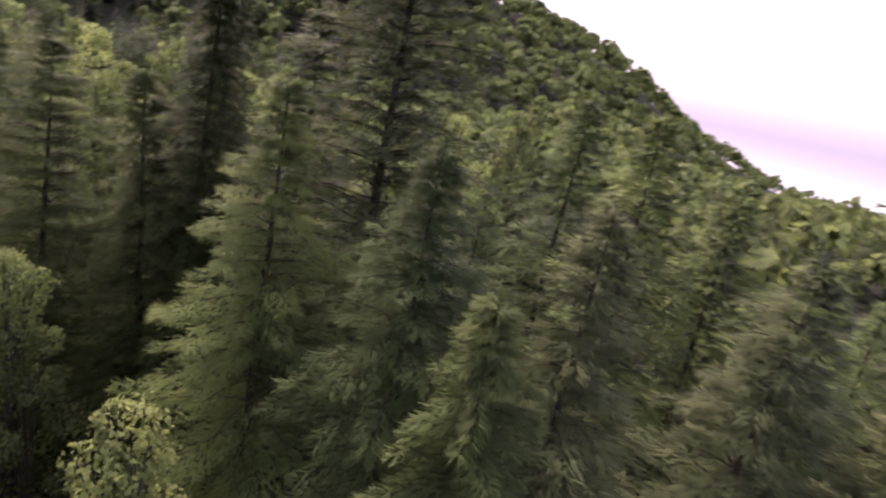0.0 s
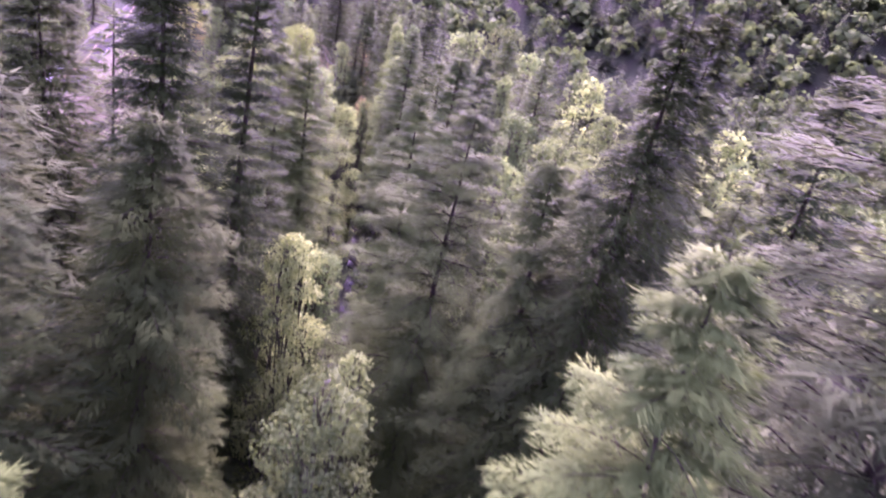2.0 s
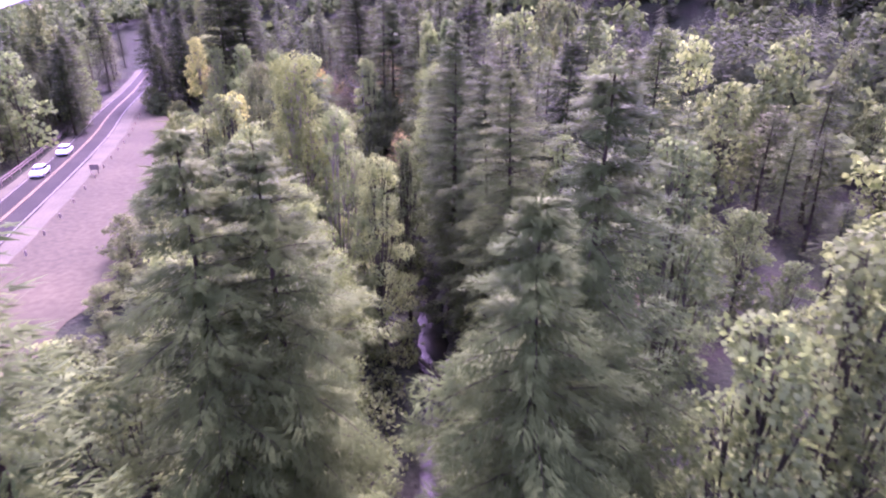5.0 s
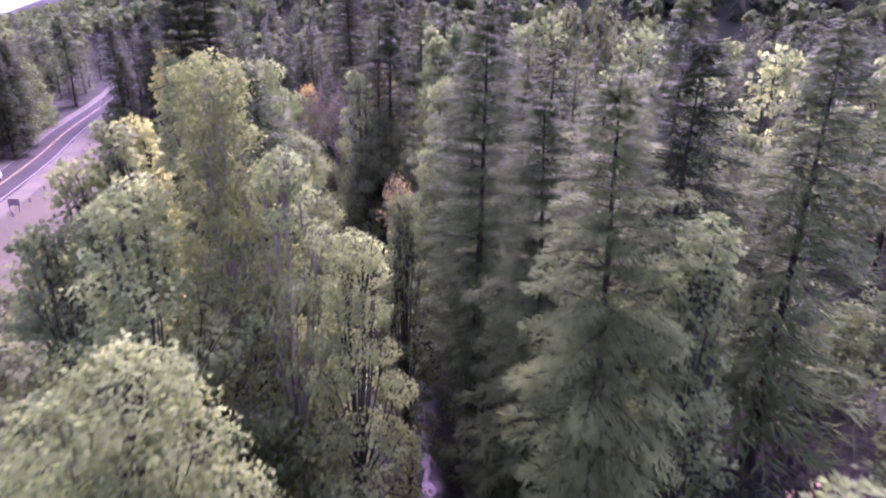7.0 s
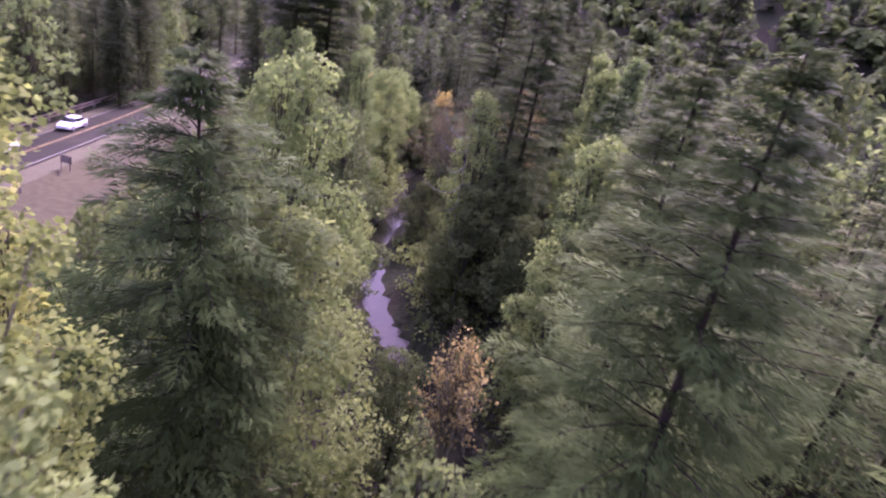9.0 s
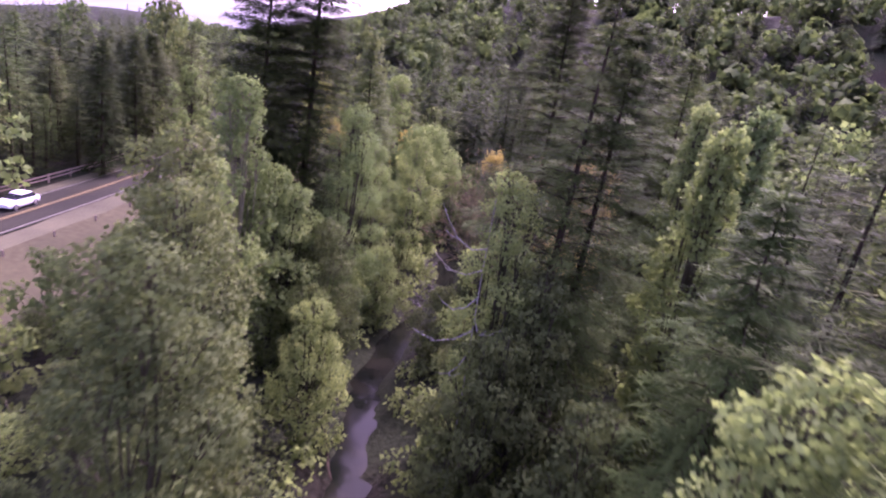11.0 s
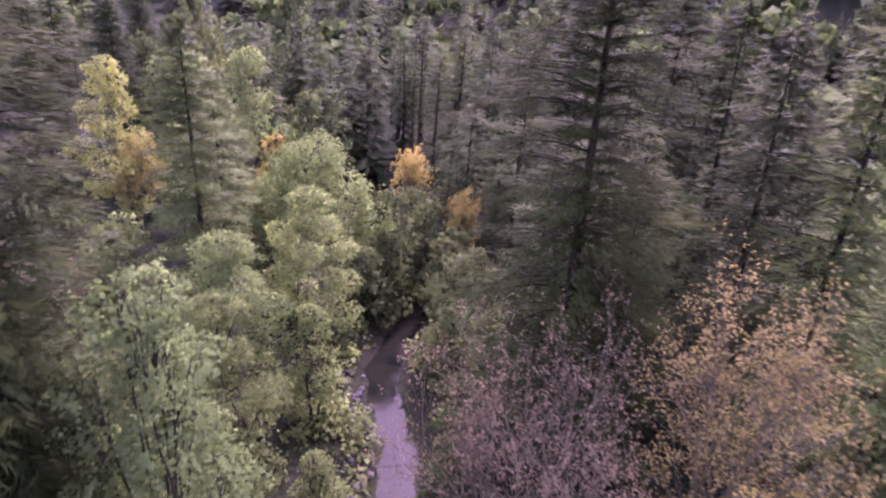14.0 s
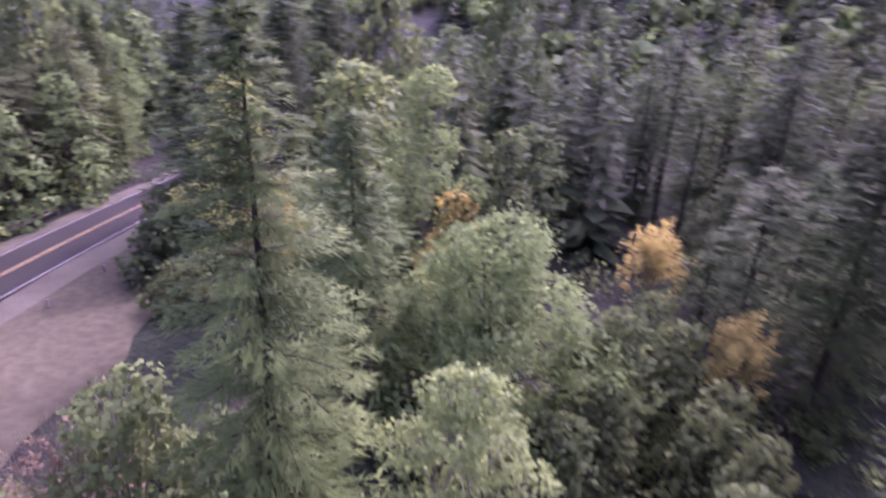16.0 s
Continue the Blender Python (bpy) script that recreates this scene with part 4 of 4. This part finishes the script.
# ---- the woods behind ----
def far_conifer(h, r, seed, mat, fine):
    return conifer_meshes(h, r, seed, mat, low=0.03, fine=fine, full=0.85, boughs=False)


SCATTER = random.Random(11)
TAKEN = [(o.location.x, o.location.y) for o in scene.objects if o.type == "EMPTY"]


def model(name, meshes, label, category):
    root = new(name)
    dress(root, meshes)
    tagged(root, label, category, "woods on the valley floor")
    return root


def conifer_kinds(seed, fine):
    return [(model("redwood", far_conifer(h, r, seed + k, mat, fine), lab, "conifer"), h) for k, (h, r, mat, lab) in enumerate((
        (26.0, 4.4, NEEDLE, "green redwood in a dense stand"), (30.0, 4.6, NEEDLE_SHADED, "dark redwood in a dense stand"), (24.0, 3.6, NEEDLE_SHADED, "dark slender redwood in a dense stand"),
        (22.0, 4.2, NEEDLE_BROWN, "brownish redwood in a dense stand"), (28.0, 5.0, NEEDLE, "broad green redwood in a dense stand")))]


CONIFER_KINDS, NEAR_CONIFER_KINDS = conifer_kinds(900, 0.22), conifer_kinds(910, 0.36)


def leafy_kinds(seed, leaf):
    return [(model("alder", broadleaf_meshes(h, r, seed + k, mat, BARK_GREY, leaf=leaf, lobes=9), lab, "tree"), h) for k, (h, r, mat, lab) in enumerate((
        (14.0, 3.8, LEAF_ALDER, "green alder in a thick wood"), (12.0, 3.6, LEAF_DEEP, "deep green laurel in a thick wood"), (15.0, 3.6, LEAF_GREY, "grey-green alder in a thick wood"),
        (13.0, 4.0, LEAF_GREY, "soft green maple in a thick wood"), (16.0, 3.4, LEAF_DEEP, "deep green oak in a thick wood")))]


LEAFY_KINDS, NEAR_LEAFY_KINDS = leafy_kinds(950, 0.40), leafy_kinds(960, 0.31)
USED = set()


def stand(kinds, x, y, top):
    base = float(ground_height(x, y)[0])
    ob, h = kinds[SCATTER.randrange(len(kinds))]
    k = max(0.45, (top - base) / h)
    wide = k ** 0.6 * SCATTER.uniform(0.9, 1.15)
    m = Matrix.Translation((x, y, base - 0.05)) @ Matrix.Rotation(SCATTER.uniform(0, 6.28), 4, "Z") @ Matrix.Diagonal((wide, wide, k, 1))
    if ob.name not in USED:
        USED.add(ob.name)
        ob.matrix_basis = m
    else:
        copy_thing(ob, m)
    TAKEN.append((x, y))


def woods(count, box, tops, share, gap, creek_min=6.0, road=None, path_min=13.0):
    """Scatters trees in a box (x0, x1, y0, y1); tops: lowest and highest tip; share: how many are conifers."""
    done = tries = 0
    while done < count and tries < count * 25:
        tries += 1
        x, y = SCATTER.uniform(box[0], box[1]), SCATTER.uniform(box[2], box[3])
        if min((x - a) ** 2 + (y - b) ** 2 for a, b in TAKEN) < gap**2:
            continue
        if abs(line_distance(x, y, CREEK_LINE)[0]) < creek_min or near_path(x, y) < path_min:
            continue
        d = line_distance(x, y, ROAD_LINE)[0]
        if -7.0 < d < 17 or (road == "left" and d > -8.5) or (road == "right" and d < 17) or (road == "near" and not -16 < d < -7):
            continue
        conifer = SCATTER.random() < share
        if not conifer and tops[1] > 15 and near_path(x, y) < 22:
            continue
        rise = float(ground_height(x, y)[0]) - 4.0
        top = SCATTER.uniform(*tops) + max(0.0, rise)
        if x < -45 and y > 100:
            top = min(top, 27.5 - 0.03 * max(0.0, y - 120))
        near = near_path(x, y) < 34
        kinds = (NEAR_CONIFER_KINDS if near else CONIFER_KINDS) if conifer else NEAR_LEAFY_KINDS if near else LEAFY_KINDS
        stand(kinds, x, y, top if conifer else min(top, 21 + max(0.0, rise)))
        done += 1


woods(56, (-84, -44, 25, 150), (17, 24), 0.9, 3.0, road="near")
woods(24, (-110, -48, 20, 170), (19, 27), 0.85, 3.8, road="left")
woods(16, (-75, -15, -60, 30), (19, 27), 1.0, 4.6, road="left")
woods(26, (-26, -8, -75, -12), (20, 29), 1.0, 4.4, path_min=10)
woods(22, (-20, -6, -24, 12), (9, 13), 0.0, 3.0, path_min=10)
woods(34, (-36, -9, 8, 62), (8, 12.5), 0.0, 3.2)
woods(20, (-48, -26, 58, 90), (8, 13), 0.0, 3.2)
woods(34, (14, 60, -90, -22), (18, 26), 1.0, 4.6)
woods(70, (18, 85, -22, 60), (13, 20), 0.15, 4.4, 14)
woods(20, (14, 45, 14, 60), (20, 27), 0.7, 4.4, 12)
woods(44, (6, 45, 58, 135), (20, 28), 0.8, 4.4, 12)
woods(32, (-30, 16, 142, 170), (28, 38), 0.95, 4.4, 5)
woods(26, (-85, -30, 136, 180), (19, 27), 0.8, 4.8, 5)
woods(16, (-60, -34, 112, 140), (13, 22), 0.5, 4.2, road="right")
woods(14, (-20, 2, 96, 134), (14, 24), 1.0, 4.2)
woods(34, (-135, -84, 120, 235), (19, 26), 0.9, 3.6, road="left")


def far_woods(name, count, seed, mat, conical, label, box=None):
    """Woods on the hillsides and behind the near trees: many small leafy crowns, as one mesh."""
    rnd = np.random.RandomState(seed)
    az, away = rnd.uniform(-1.0 if conical else -1.8, 1.3 if conical else 0.7, count * 4), 55 + (470 if conical else 420) * rnd.rand(count * 4) ** (1.35 if conical else 0.85)
    x, y = -5 - np.sin(az) * away, 20 + np.cos(az) * away
    if box:
        x, y = rnd.uniform(box[0], box[1], count * 4), rnd.uniform(box[2], box[3], count * 4)
    road = line_distance(x, y, ROAD_LINE)
    walk_gap = np.array([near_path(a, b) for a, b in zip(x, y)])
    ok = ((road < -18) | (road > 30) | ((road > 9) & (y > 150))) & (np.abs(line_distance(x, y, CREEK_LINE)) > 8) & (walk_gap > (34 if box else 55 if conical else 100))
    x, y = x[ok][:count], y[ok][:count]
    z = ground_height(x, y)
    n = len(x)
    tall = rnd.uniform(13, 23, n) * (0.72 if box and box[0] > 0 else 1.0) if conical else rnd.uniform(7, 13, n)
    az, away = np.arctan2(-(x + 5), y - 20), np.hypot(x + 5, y - 20)
    roof = 26 + away * np.tan(np.interp(az, SKYLINE_AZ, SKYLINE_EL) - 0.012) - z
    tall = np.where(az > 0.4, np.minimum(tall, np.maximum(roof, 4.0)), tall)
    wide = tall * (rnd.uniform(0.16, 0.23, n) if conical else rnd.uniform(0.36, 0.5, n))
    pile = Pile()
    if conical:
        # tiers of drooping boughs round a thin core
        m = 84
        v = np.tile((np.arange(m) + 0.5) / m, (n, 1)) + rnd.uniform(-0.01, 0.01, (n, m))
        th = np.arange(m)[None] * 2.4 + rnd.uniform(0, 6, (n, 1)) + rnd.uniform(-0.4, 0.4, (n, m))
        reach = np.maximum(1 - v, 0) ** 0.8 * wide[:, None] * rnd.uniform(0.6, 1.3, (n, m)) + 0.25
        out = np.stack([np.cos(th), np.sin(th), np.zeros((n, m))], -1)
        p = np.stack([x, y, z], 1)[:, None] + np.stack([0 * v, 0 * v, (0.04 + 0.96 * v) * tall[:, None]], -1) + out * reach[..., None] * 0.12
        along = out * reach[..., None] * 0.95 + np.array([0, 0, -1.0]) * (reach * rnd.uniform(0.15, 0.55, (n, m)))[..., None]
        across = np.stack([-np.sin(th), np.cos(th), rnd.uniform(-0.3, 0.3, (n, m))], -1) * (reach * rnd.uniform(0.22, 0.38, (n, m)))[..., None]
        pile.blades(p.reshape(-1, 3), along.reshape(-1, 3), across.reshape(-1, 3))
    else:
        # leafy tufts over a few rounded clumps
        clumps, m = 4, 10
        turn = rnd.uniform(0, 6.28, (n, 1)) + np.arange(clumps)[None] * 2.1
        far = np.array([0.0, 0.55, 0.5, 0.55])[None] * wide[:, None] * rnd.uniform(0.7, 1.2, (n, clumps))
        size = wide[:, None] * rnd.uniform(0.45, 0.68, (n, clumps))
        c = np.stack([x[:, None] + far * np.cos(turn), y[:, None] + far * np.sin(turn), z[:, None] + tall[:, None] * rnd.uniform(0.5, 0.66, (n, clumps)) + (np.arange(clumps) == 0) * tall[:, None] * 0.12], -1)
        d = rnd.normal(0, 1, (n, clumps, m, 3))
        d[..., 2] = d[..., 2] * 0.8 + 0.3
        d /= np.linalg.norm(d, axis=-1, keepdims=True)
        p = (c[:, :, None] + d * size[:, :, None, None] * rnd.uniform(0.75, 1.0, (n, clumps, m, 1))).reshape(-1, 3)
        d = d.reshape(-1, 3)
        big = np.repeat(size.ravel(), m) * 0.95
        along = np.cross(d, rnd.normal(0, 1, d.shape)) + rnd.normal(0, 0.25, d.shape)
        along *= (big * rnd.uniform(0.8, 1.3, len(d)) / (np.linalg.norm(along, axis=1) + 1e-6))[:, None]
        across = np.cross(d, along)
        across *= (big * rnd.uniform(0.3, 0.5, len(d)) / (np.linalg.norm(across, axis=1) + 1e-6))[:, None]
        pile.blades(p - along / 2, along, across)
    tagged(new(name, pile.mesh(name, mat)), label, "woods", kind="stuff")


far_woods("far_conifers", 1500, 1, FAR_NEEDLE, True, "dark conifer woods on distant hillsides")
far_woods("far_broadleaf_woods", 4000, 2, FAR_LEAF, False, "rounded green broadleaf scrub on distant hillsides")

far_woods("roadside_conifers", 240, 3, FAR_NEEDLE, True, "dense dark conifers behind a road", (-120, -40, -40, 150))

far_woods("valley_side_conifers", 130, 4, FAR_NEEDLE, True, "dense conifers at the foot of a hillside", (33, 150, -105, -15))
far_woods("valley_side_trees", 420, 5, FAR_LEAF, False, "green broadleaf woods at the foot of a hillside", (45, 260, -120, 70))


def undergrowth(count, seed, mat, label, name, box, height, keep):
    """Low leafy bushes on the banks, as one mesh."""
    rnd = np.random.RandomState(seed)
    x, y = rnd.uniform(box[0], box[1], count * 4), rnd.uniform(box[2], box[3], count * 4)
    c, d = line_distance(x, y, CREEK_LINE), line_distance(x, y, ROAD_LINE)
    ok = (np.abs(c) > 2.4) & (np.abs(c) < keep) & ((d > 30) | (y > 118) | (y < -12)) & (np.abs(d) > 9)
    x, y = x[ok][:count], y[ok][:count]
    z = ground_height(x, y)
    m = 50
    n = len(x)
    size = rnd.uniform(0.6, 1.0, n) * height
    d = rnd.normal(0, 1, (n, m, 3))
    d /= np.linalg.norm(d, axis=2, keepdims=True)
    d[:, :, 2] = np.abs(d[:, :, 2])
    rad = size[:, None, None] * rnd.uniform(0.5, 1.0, (n, m, 1)) * [0.75, 0.75, 1.0]
    p = (np.stack([x, y, z], 1)[:, None] + d * rad).reshape(-1, 3)
    q = d.reshape(-1, 3)
    along = rnd.normal(0, 1, (n * m, 3)) + q * 0.5
    along *= (rnd.uniform(0.22, 0.45, n * m) * np.repeat(size, m) ** 0.5 * 0.8 / np.linalg.norm(along, axis=1))[:, None]
    across = np.cross(along, q + rnd.normal(0, 0.5, (n * m, 3)))
    across *= (rnd.uniform(0.09, 0.17, n * m) * np.repeat(size, m) ** 0.5 / (np.linalg.norm(across, axis=1) + 1e-6))[:, None]
    pile = Pile()
    pile.blades(p, along, across)
    tagged(new(name, pile.mesh(name, mat)), label, "undergrowth", kind="stuff")


undergrowth(800, 21, LEAF_DEEP, "dark green bushes on shaded creek banks", "undergrowth", (-60, 40, -80, 150), 2.6, 32)
undergrowth(900, 22, LEAF_ALDER, "green bushes along creek banks", "bank_bushes", (-45, 20, -80, 125), 1.9, 9)


# ---- along the road ----
def solid(bm, size, centre, bevel=0.0):
    """A bevelled block added to a bmesh."""
    made = bmesh.ops.create_cube(bm, size=1.0, matrix=Matrix.Translation(centre) @ Matrix.Diagonal((*size, 1)))
    if bevel:
        edges = list({e for v in made["verts"] for e in v.link_edges})
        bmesh.ops.bevel(bm, geom=edges, offset=bevel, segments=2, affect="EDGES")
    return bm


def beside(index, offset):
    """A place beside the road's centre line, and the heading there."""
    d = ROAD_LINE[index + 1] - ROAD_LINE[index]
    d = d / np.linalg.norm(d)
    x, y = ROAD_LINE[index] + np.array([d[1], -d[0]]) * offset
    return float(x), float(y), math.atan2(d[1], d[0])


def index_at(y):
    return int(np.abs(ROAD_LINE[:, 1] - y).argmin())


PAINT_CAR = plain_ground("white car paint", [(0.2, (0.55, 0.56, 0.57)), (0.8, (0.66, 0.67, 0.68))], 0.5, 3.0, 0.0, 0.3)
GLASS_DARK, _, _, glass_node = material("dark car glass", 0.08)
glass_node.inputs["Base Color"].default_value = (0.02, 0.022, 0.025, 1)
RUBBER, _, _, rubber_node = material("tyre rubber", 0.85)
rubber_node.inputs["Base Color"].default_value = (0.025, 0.025, 0.025, 1)
ALLOY, _, _, alloy_node = material("wheel alloy", 0.35, 1.0)
alloy_node.inputs["Base Color"].default_value = (0.55, 0.55, 0.56, 1)
LAMP_RED, _, _, lamp_node = material("red lamp cover", 0.3)
lamp_node.inputs["Base Color"].default_value = (0.35, 0.02, 0.02, 1)
LAMP_CLEAR, _, _, clear_node = material("clear lamp cover", 0.2)
clear_node.inputs["Base Color"].default_value = (0.75, 0.75, 0.72, 1)


def loft(bm, sections):
    """A closed body through rings of points."""
    rings = [[bm.verts.new(p) for p in ring] for ring in sections]
    for a, b in zip(rings, rings[1:]):
        for k in range(len(a)):
            n = (k + 1) % len(a)
            bm.faces.new((a[k], a[n], b[n], b[k]))
    bm.faces.new(rings[0][::-1])
    bm.faces.new(rings[-1])
    bmesh.ops.recalc_face_normals(bm, faces=bm.faces)
    return bm


def car(label):
    root = new("car")
    ring = lambda x, w, lo, hi: [(x, -w * 0.92, lo), (x, w * 0.92, lo), (x, w, lo + 0.22), (x, w * 0.97, hi - 0.08), (x, w * 0.86, hi), (x, -w * 0.86, hi), (x, -w * 0.97, hi - 0.08), (x, -w, lo + 0.22)]
    part("body", loft(bmesh.new(), [ring(-2.2, 0.78, 0.38, 0.86), ring(-2.05, 0.88, 0.28, 0.95), ring(-1.0, 0.91, 0.25, 0.98), ring(0.7, 0.91, 0.25, 0.97), ring(1.7, 0.88, 0.27, 0.86), ring(2.15, 0.76, 0.36, 0.72)]), PAINT_CAR, root)
    cab = lambda x, w, lo, hi: [(x, -w, lo), (x, w, lo), (x, w * 0.82, hi), (x, -w * 0.82, hi)]
    part("windows", loft(bmesh.new(), [cab(-1.75, 0.8, 0.9, 0.98), cab(-1.2, 0.82, 0.93, 1.38), cab(0.1, 0.82, 0.93, 1.42), cab(0.95, 0.8, 0.9, 0.97)]), GLASS_DARK, root, "dark tinted car glass")
    part("roof", loft(bmesh.new(), [cab(-1.25, 0.69, 1.37, 1.42), cab(-0.9, 0.71, 1.39, 1.47), cab(0.0, 0.71, 1.4, 1.47), cab(0.25, 0.68, 1.37, 1.42)]), PAINT_CAR, root)
    for x in (-1.35, 1.35):
        for y in (-0.82, 0.82):
            bm = bmesh.new()
            bmesh.ops.create_cone(bm, cap_ends=True, segments=18, radius1=0.32, radius2=0.32, depth=0.2, matrix=Matrix.Translation((x, y, 0.32)) @ Matrix.Rotation(math.pi / 2, 4, "X"))
            wheel = part("wheel", bm, RUBBER, root, "black rubber tyre")
            bm = bmesh.new()
            bmesh.ops.create_cone(bm, cap_ends=True, segments=14, radius1=0.2, radius2=0.17, depth=0.23, matrix=Matrix.Translation((x, y, 0.32)) @ Matrix.Rotation(math.pi / 2, 4, "X"))
            part("rim", bm, ALLOY, wheel, "silver alloy rim")
    for y in (-0.62, 0.62):
        part("headlight", solid(bmesh.new(), (0.14, 0.26, 0.12), (2.05, y, 0.63), 0.03), LAMP_CLEAR, root, "clear headlight")
        part("tail_light", solid(bmesh.new(), (0.12, 0.2, 0.16), (-2.14, y, 0.78), 0.03), LAMP_RED, root, "red tail light")
    return tagged(root, label, "car", "cars on the road")


def at_road(ob, y, offset, turned=0.0):
    x, yy, heading = beside(index_at(y), offset)
    return Matrix.Translation((x, yy, float(ground_height(x, yy)[0]) + 0.12)) @ Matrix.Rotation(heading + turned, 4, "Z")


first_car = car("white car standing on an asphalt road")
first_car.matrix_basis = at_road(first_car, 61.5, -1.6, math.pi)
for y in (75.0,):
    copy_thing(first_car, at_road(first_car, y, -1.6, math.pi))


def bollard():
    bm = bmesh.new()
    bmesh.ops.create_cone(bm, cap_ends=True, segments=10, radius1=0.11, radius2=0.1, depth=0.75, matrix=Matrix.Translation((0, 0, 0.25)))
    bmesh.ops.bevel(bm, geom=[e for e in bm.edges if all(v.co.z > 0.5 for v in e.verts)], offset=0.03, segments=2, affect="EDGES")
    me = bpy.data.meshes.new("bollard")
    bm.to_mesh(me)
    bm.free()
    me.materials.append(WOOD)
    return tagged(new("bollard", me), "short weathered wooden bollard beside gravel", "bollard", "bollards along the clearing")


first_bollard = None
for k in range(index_at(30), index_at(112), 3):
    x, y, heading = beside(k, 6.6)
    m = Matrix.Translation((x, y, float(ground_height(x, y)[0]))) @ Matrix.Rotation(k * 1.3, 4, "Z")
    if first_bollard is None:
        first_bollard = bollard()
        first_bollard.matrix_basis = m
    else:
        copy_thing(first_bollard, m)


def notice_board():
    root = new("notice_board")
    for y in (-0.55, 0.55):
        part("post", solid(bmesh.new(), (0.09, 0.09, 1.5), (0, y, 0.7), 0.015), WOOD, root)
    part("board", solid(bmesh.new(), (0.05, 1.4, 0.8), (0.07, 0, 1.1), 0.02), WOOD, root, "plain brown wooden board")
    return tagged(root, "small brown wooden notice board on two posts", "sign")


board = notice_board()
board.matrix_basis = at_road(board, 59.5, 6.2, -0.3)


def rail_fence(y0, y1):
    root = new("rail_fence")
    ids = list(range(index_at(y0), index_at(y1), 2))
    spots = []
    for k in ids:
        x, y, heading = beside(k, -5.4)
        spots.append(Vector((x, y, float(ground_height(x, y)[0]))))
    for p in spots:
        part("post", solid(bmesh.new(), (0.16, 0.16, 1.25), p + Vector((0, 0, 0.5)), 0.02), WOOD, root)
    for a, b in zip(spots, spots[1:]):
        for h in (0.55, 0.95):
            d = b - a
            bm = bmesh.new()
            bmesh.ops.create_cube(bm, size=1.0, matrix=Matrix.Translation((a + b) / 2 + Vector((0, 0, h))) @ d.to_track_quat("X", "Z").to_matrix().to_4x4() @ Matrix.Diagonal((d.length, 0.07, 0.16, 1)))
            part("rail", bm, WOOD, root)
    return tagged(root, "weathered brown wooden rail fence behind the road", "fence")


rail_fence(58, 122)


# ---- along the creek ----
def stone_mesh(seed, size):
    rnd = np.random.RandomState(seed)
    bm = bmesh.new()
    bmesh.ops.create_icosphere(bm, subdivisions=1, radius=1.0)
    for v in bm.verts:
        v.co *= rnd.uniform(0.78, 1.15)
        v.co = Vector((v.co.x * size, v.co.y * size * 0.8, v.co.z * size * 0.55))
    me = bpy.data.meshes.new("stone")
    bm.to_mesh(me)
    bm.free()
    me.materials.append(STONE)
    me.polygons.foreach_set("use_smooth", np.ones(len(me.polygons), bool))
    return me


STONES = [stone_mesh(70 + k, s) for k, s in enumerate((0.16, 0.22, 0.3, 0.45))]
STONE_RND = random.Random(31)


def stone(x, y, k):
    ob = new("stone", STONES[k])
    ob.matrix_basis = Matrix.Translation((x, y, max(0.0, float(ground_height(x, y)[0])) + 0.02)) @ Matrix.Rotation(STONE_RND.uniform(0, 6.28), 4, "Z")
    tagged(ob, "rounded grey river stone on a gravel bar", "stone", "stones along the creek")


bar = [i for i in range(len(CREEK_LINE)) if 86 < CREEK_LINE[i, 1] < 103]
for _ in range(90):
    p = CREEK_LINE[STONE_RND.choice(bar)]
    stone(p[0] - STONE_RND.uniform(1.5, 3.6), p[1] + STONE_RND.uniform(-1, 1), STONE_RND.choice((0, 0, 1, 1, 2)))
for _ in range(16):
    stone(-25.2 + STONE_RND.uniform(-1.6, 1.6), 111.5 + STONE_RND.uniform(-1.5, 1.5), STONE_RND.choice((2, 3)))
for _ in range(14):
    stone(3.0 + STONE_RND.uniform(-1.8, 1.8), 12 + STONE_RND.uniform(-5, 5), STONE_RND.choice((1, 2, 3)))


def log(points, width, label, mat, twigs=0, seed=0):
    rnd = np.random.RandomState(seed)
    pts = np.array(points, float)
    body, side = Pile(), Pile()
    s = np.linspace(0, len(pts) - 1, 9)
    line = np.stack([np.interp(s, np.arange(len(pts)), pts[:, k]) for k in range(3)], 1) + rnd.normal(0, 0.05, (9, 3))
    body.tube(line, np.linspace(width, width * 0.45, 9), 8)
    root = new("fallen_log")
    root.location = (0, 0, 0)
    child("stem", body.mesh("stem", mat, True), root)
    for k in range(twigs):
        p = line[2 + k % 6]
        d = rnd.normal(0, 1, 3)
        d[2] = abs(d[2])
        d *= rnd.uniform(0.8, 1.8) / np.linalg.norm(d)
        one = Pile()
        one.tube([p, p + d * 0.5 + rnd.normal(0, 0.1, 3), p + d], [width * 0.35, width * 0.22, 0.01], 5)
        child("broken_branch", one.mesh("broken_branch", mat, True), root)
    return tagged(root, label, "log")


log([(0.0, 18.8, 0.9), (2.6, 14.4, 0.45), (5.2, 10.2, 1.2)], 0.2, "dead grey log with broken branches across a creek", BARK_GREY, 7, 3)
log([(-19.0, 69.0, 1.2), (-16.2, 64.5, 0.45), (-13.0, 59.6, 1.0)], 0.16, "dark thin log lying along a creek", BARK_RED, 4, 4)
log([(0.2, -7.0, 0.7), (2.2, -4.0, 0.4), (4.6, -2.6, 1.0)], 0.18, "dead grey log with broken branches in a creek", BARK_GREY, 6, 5)
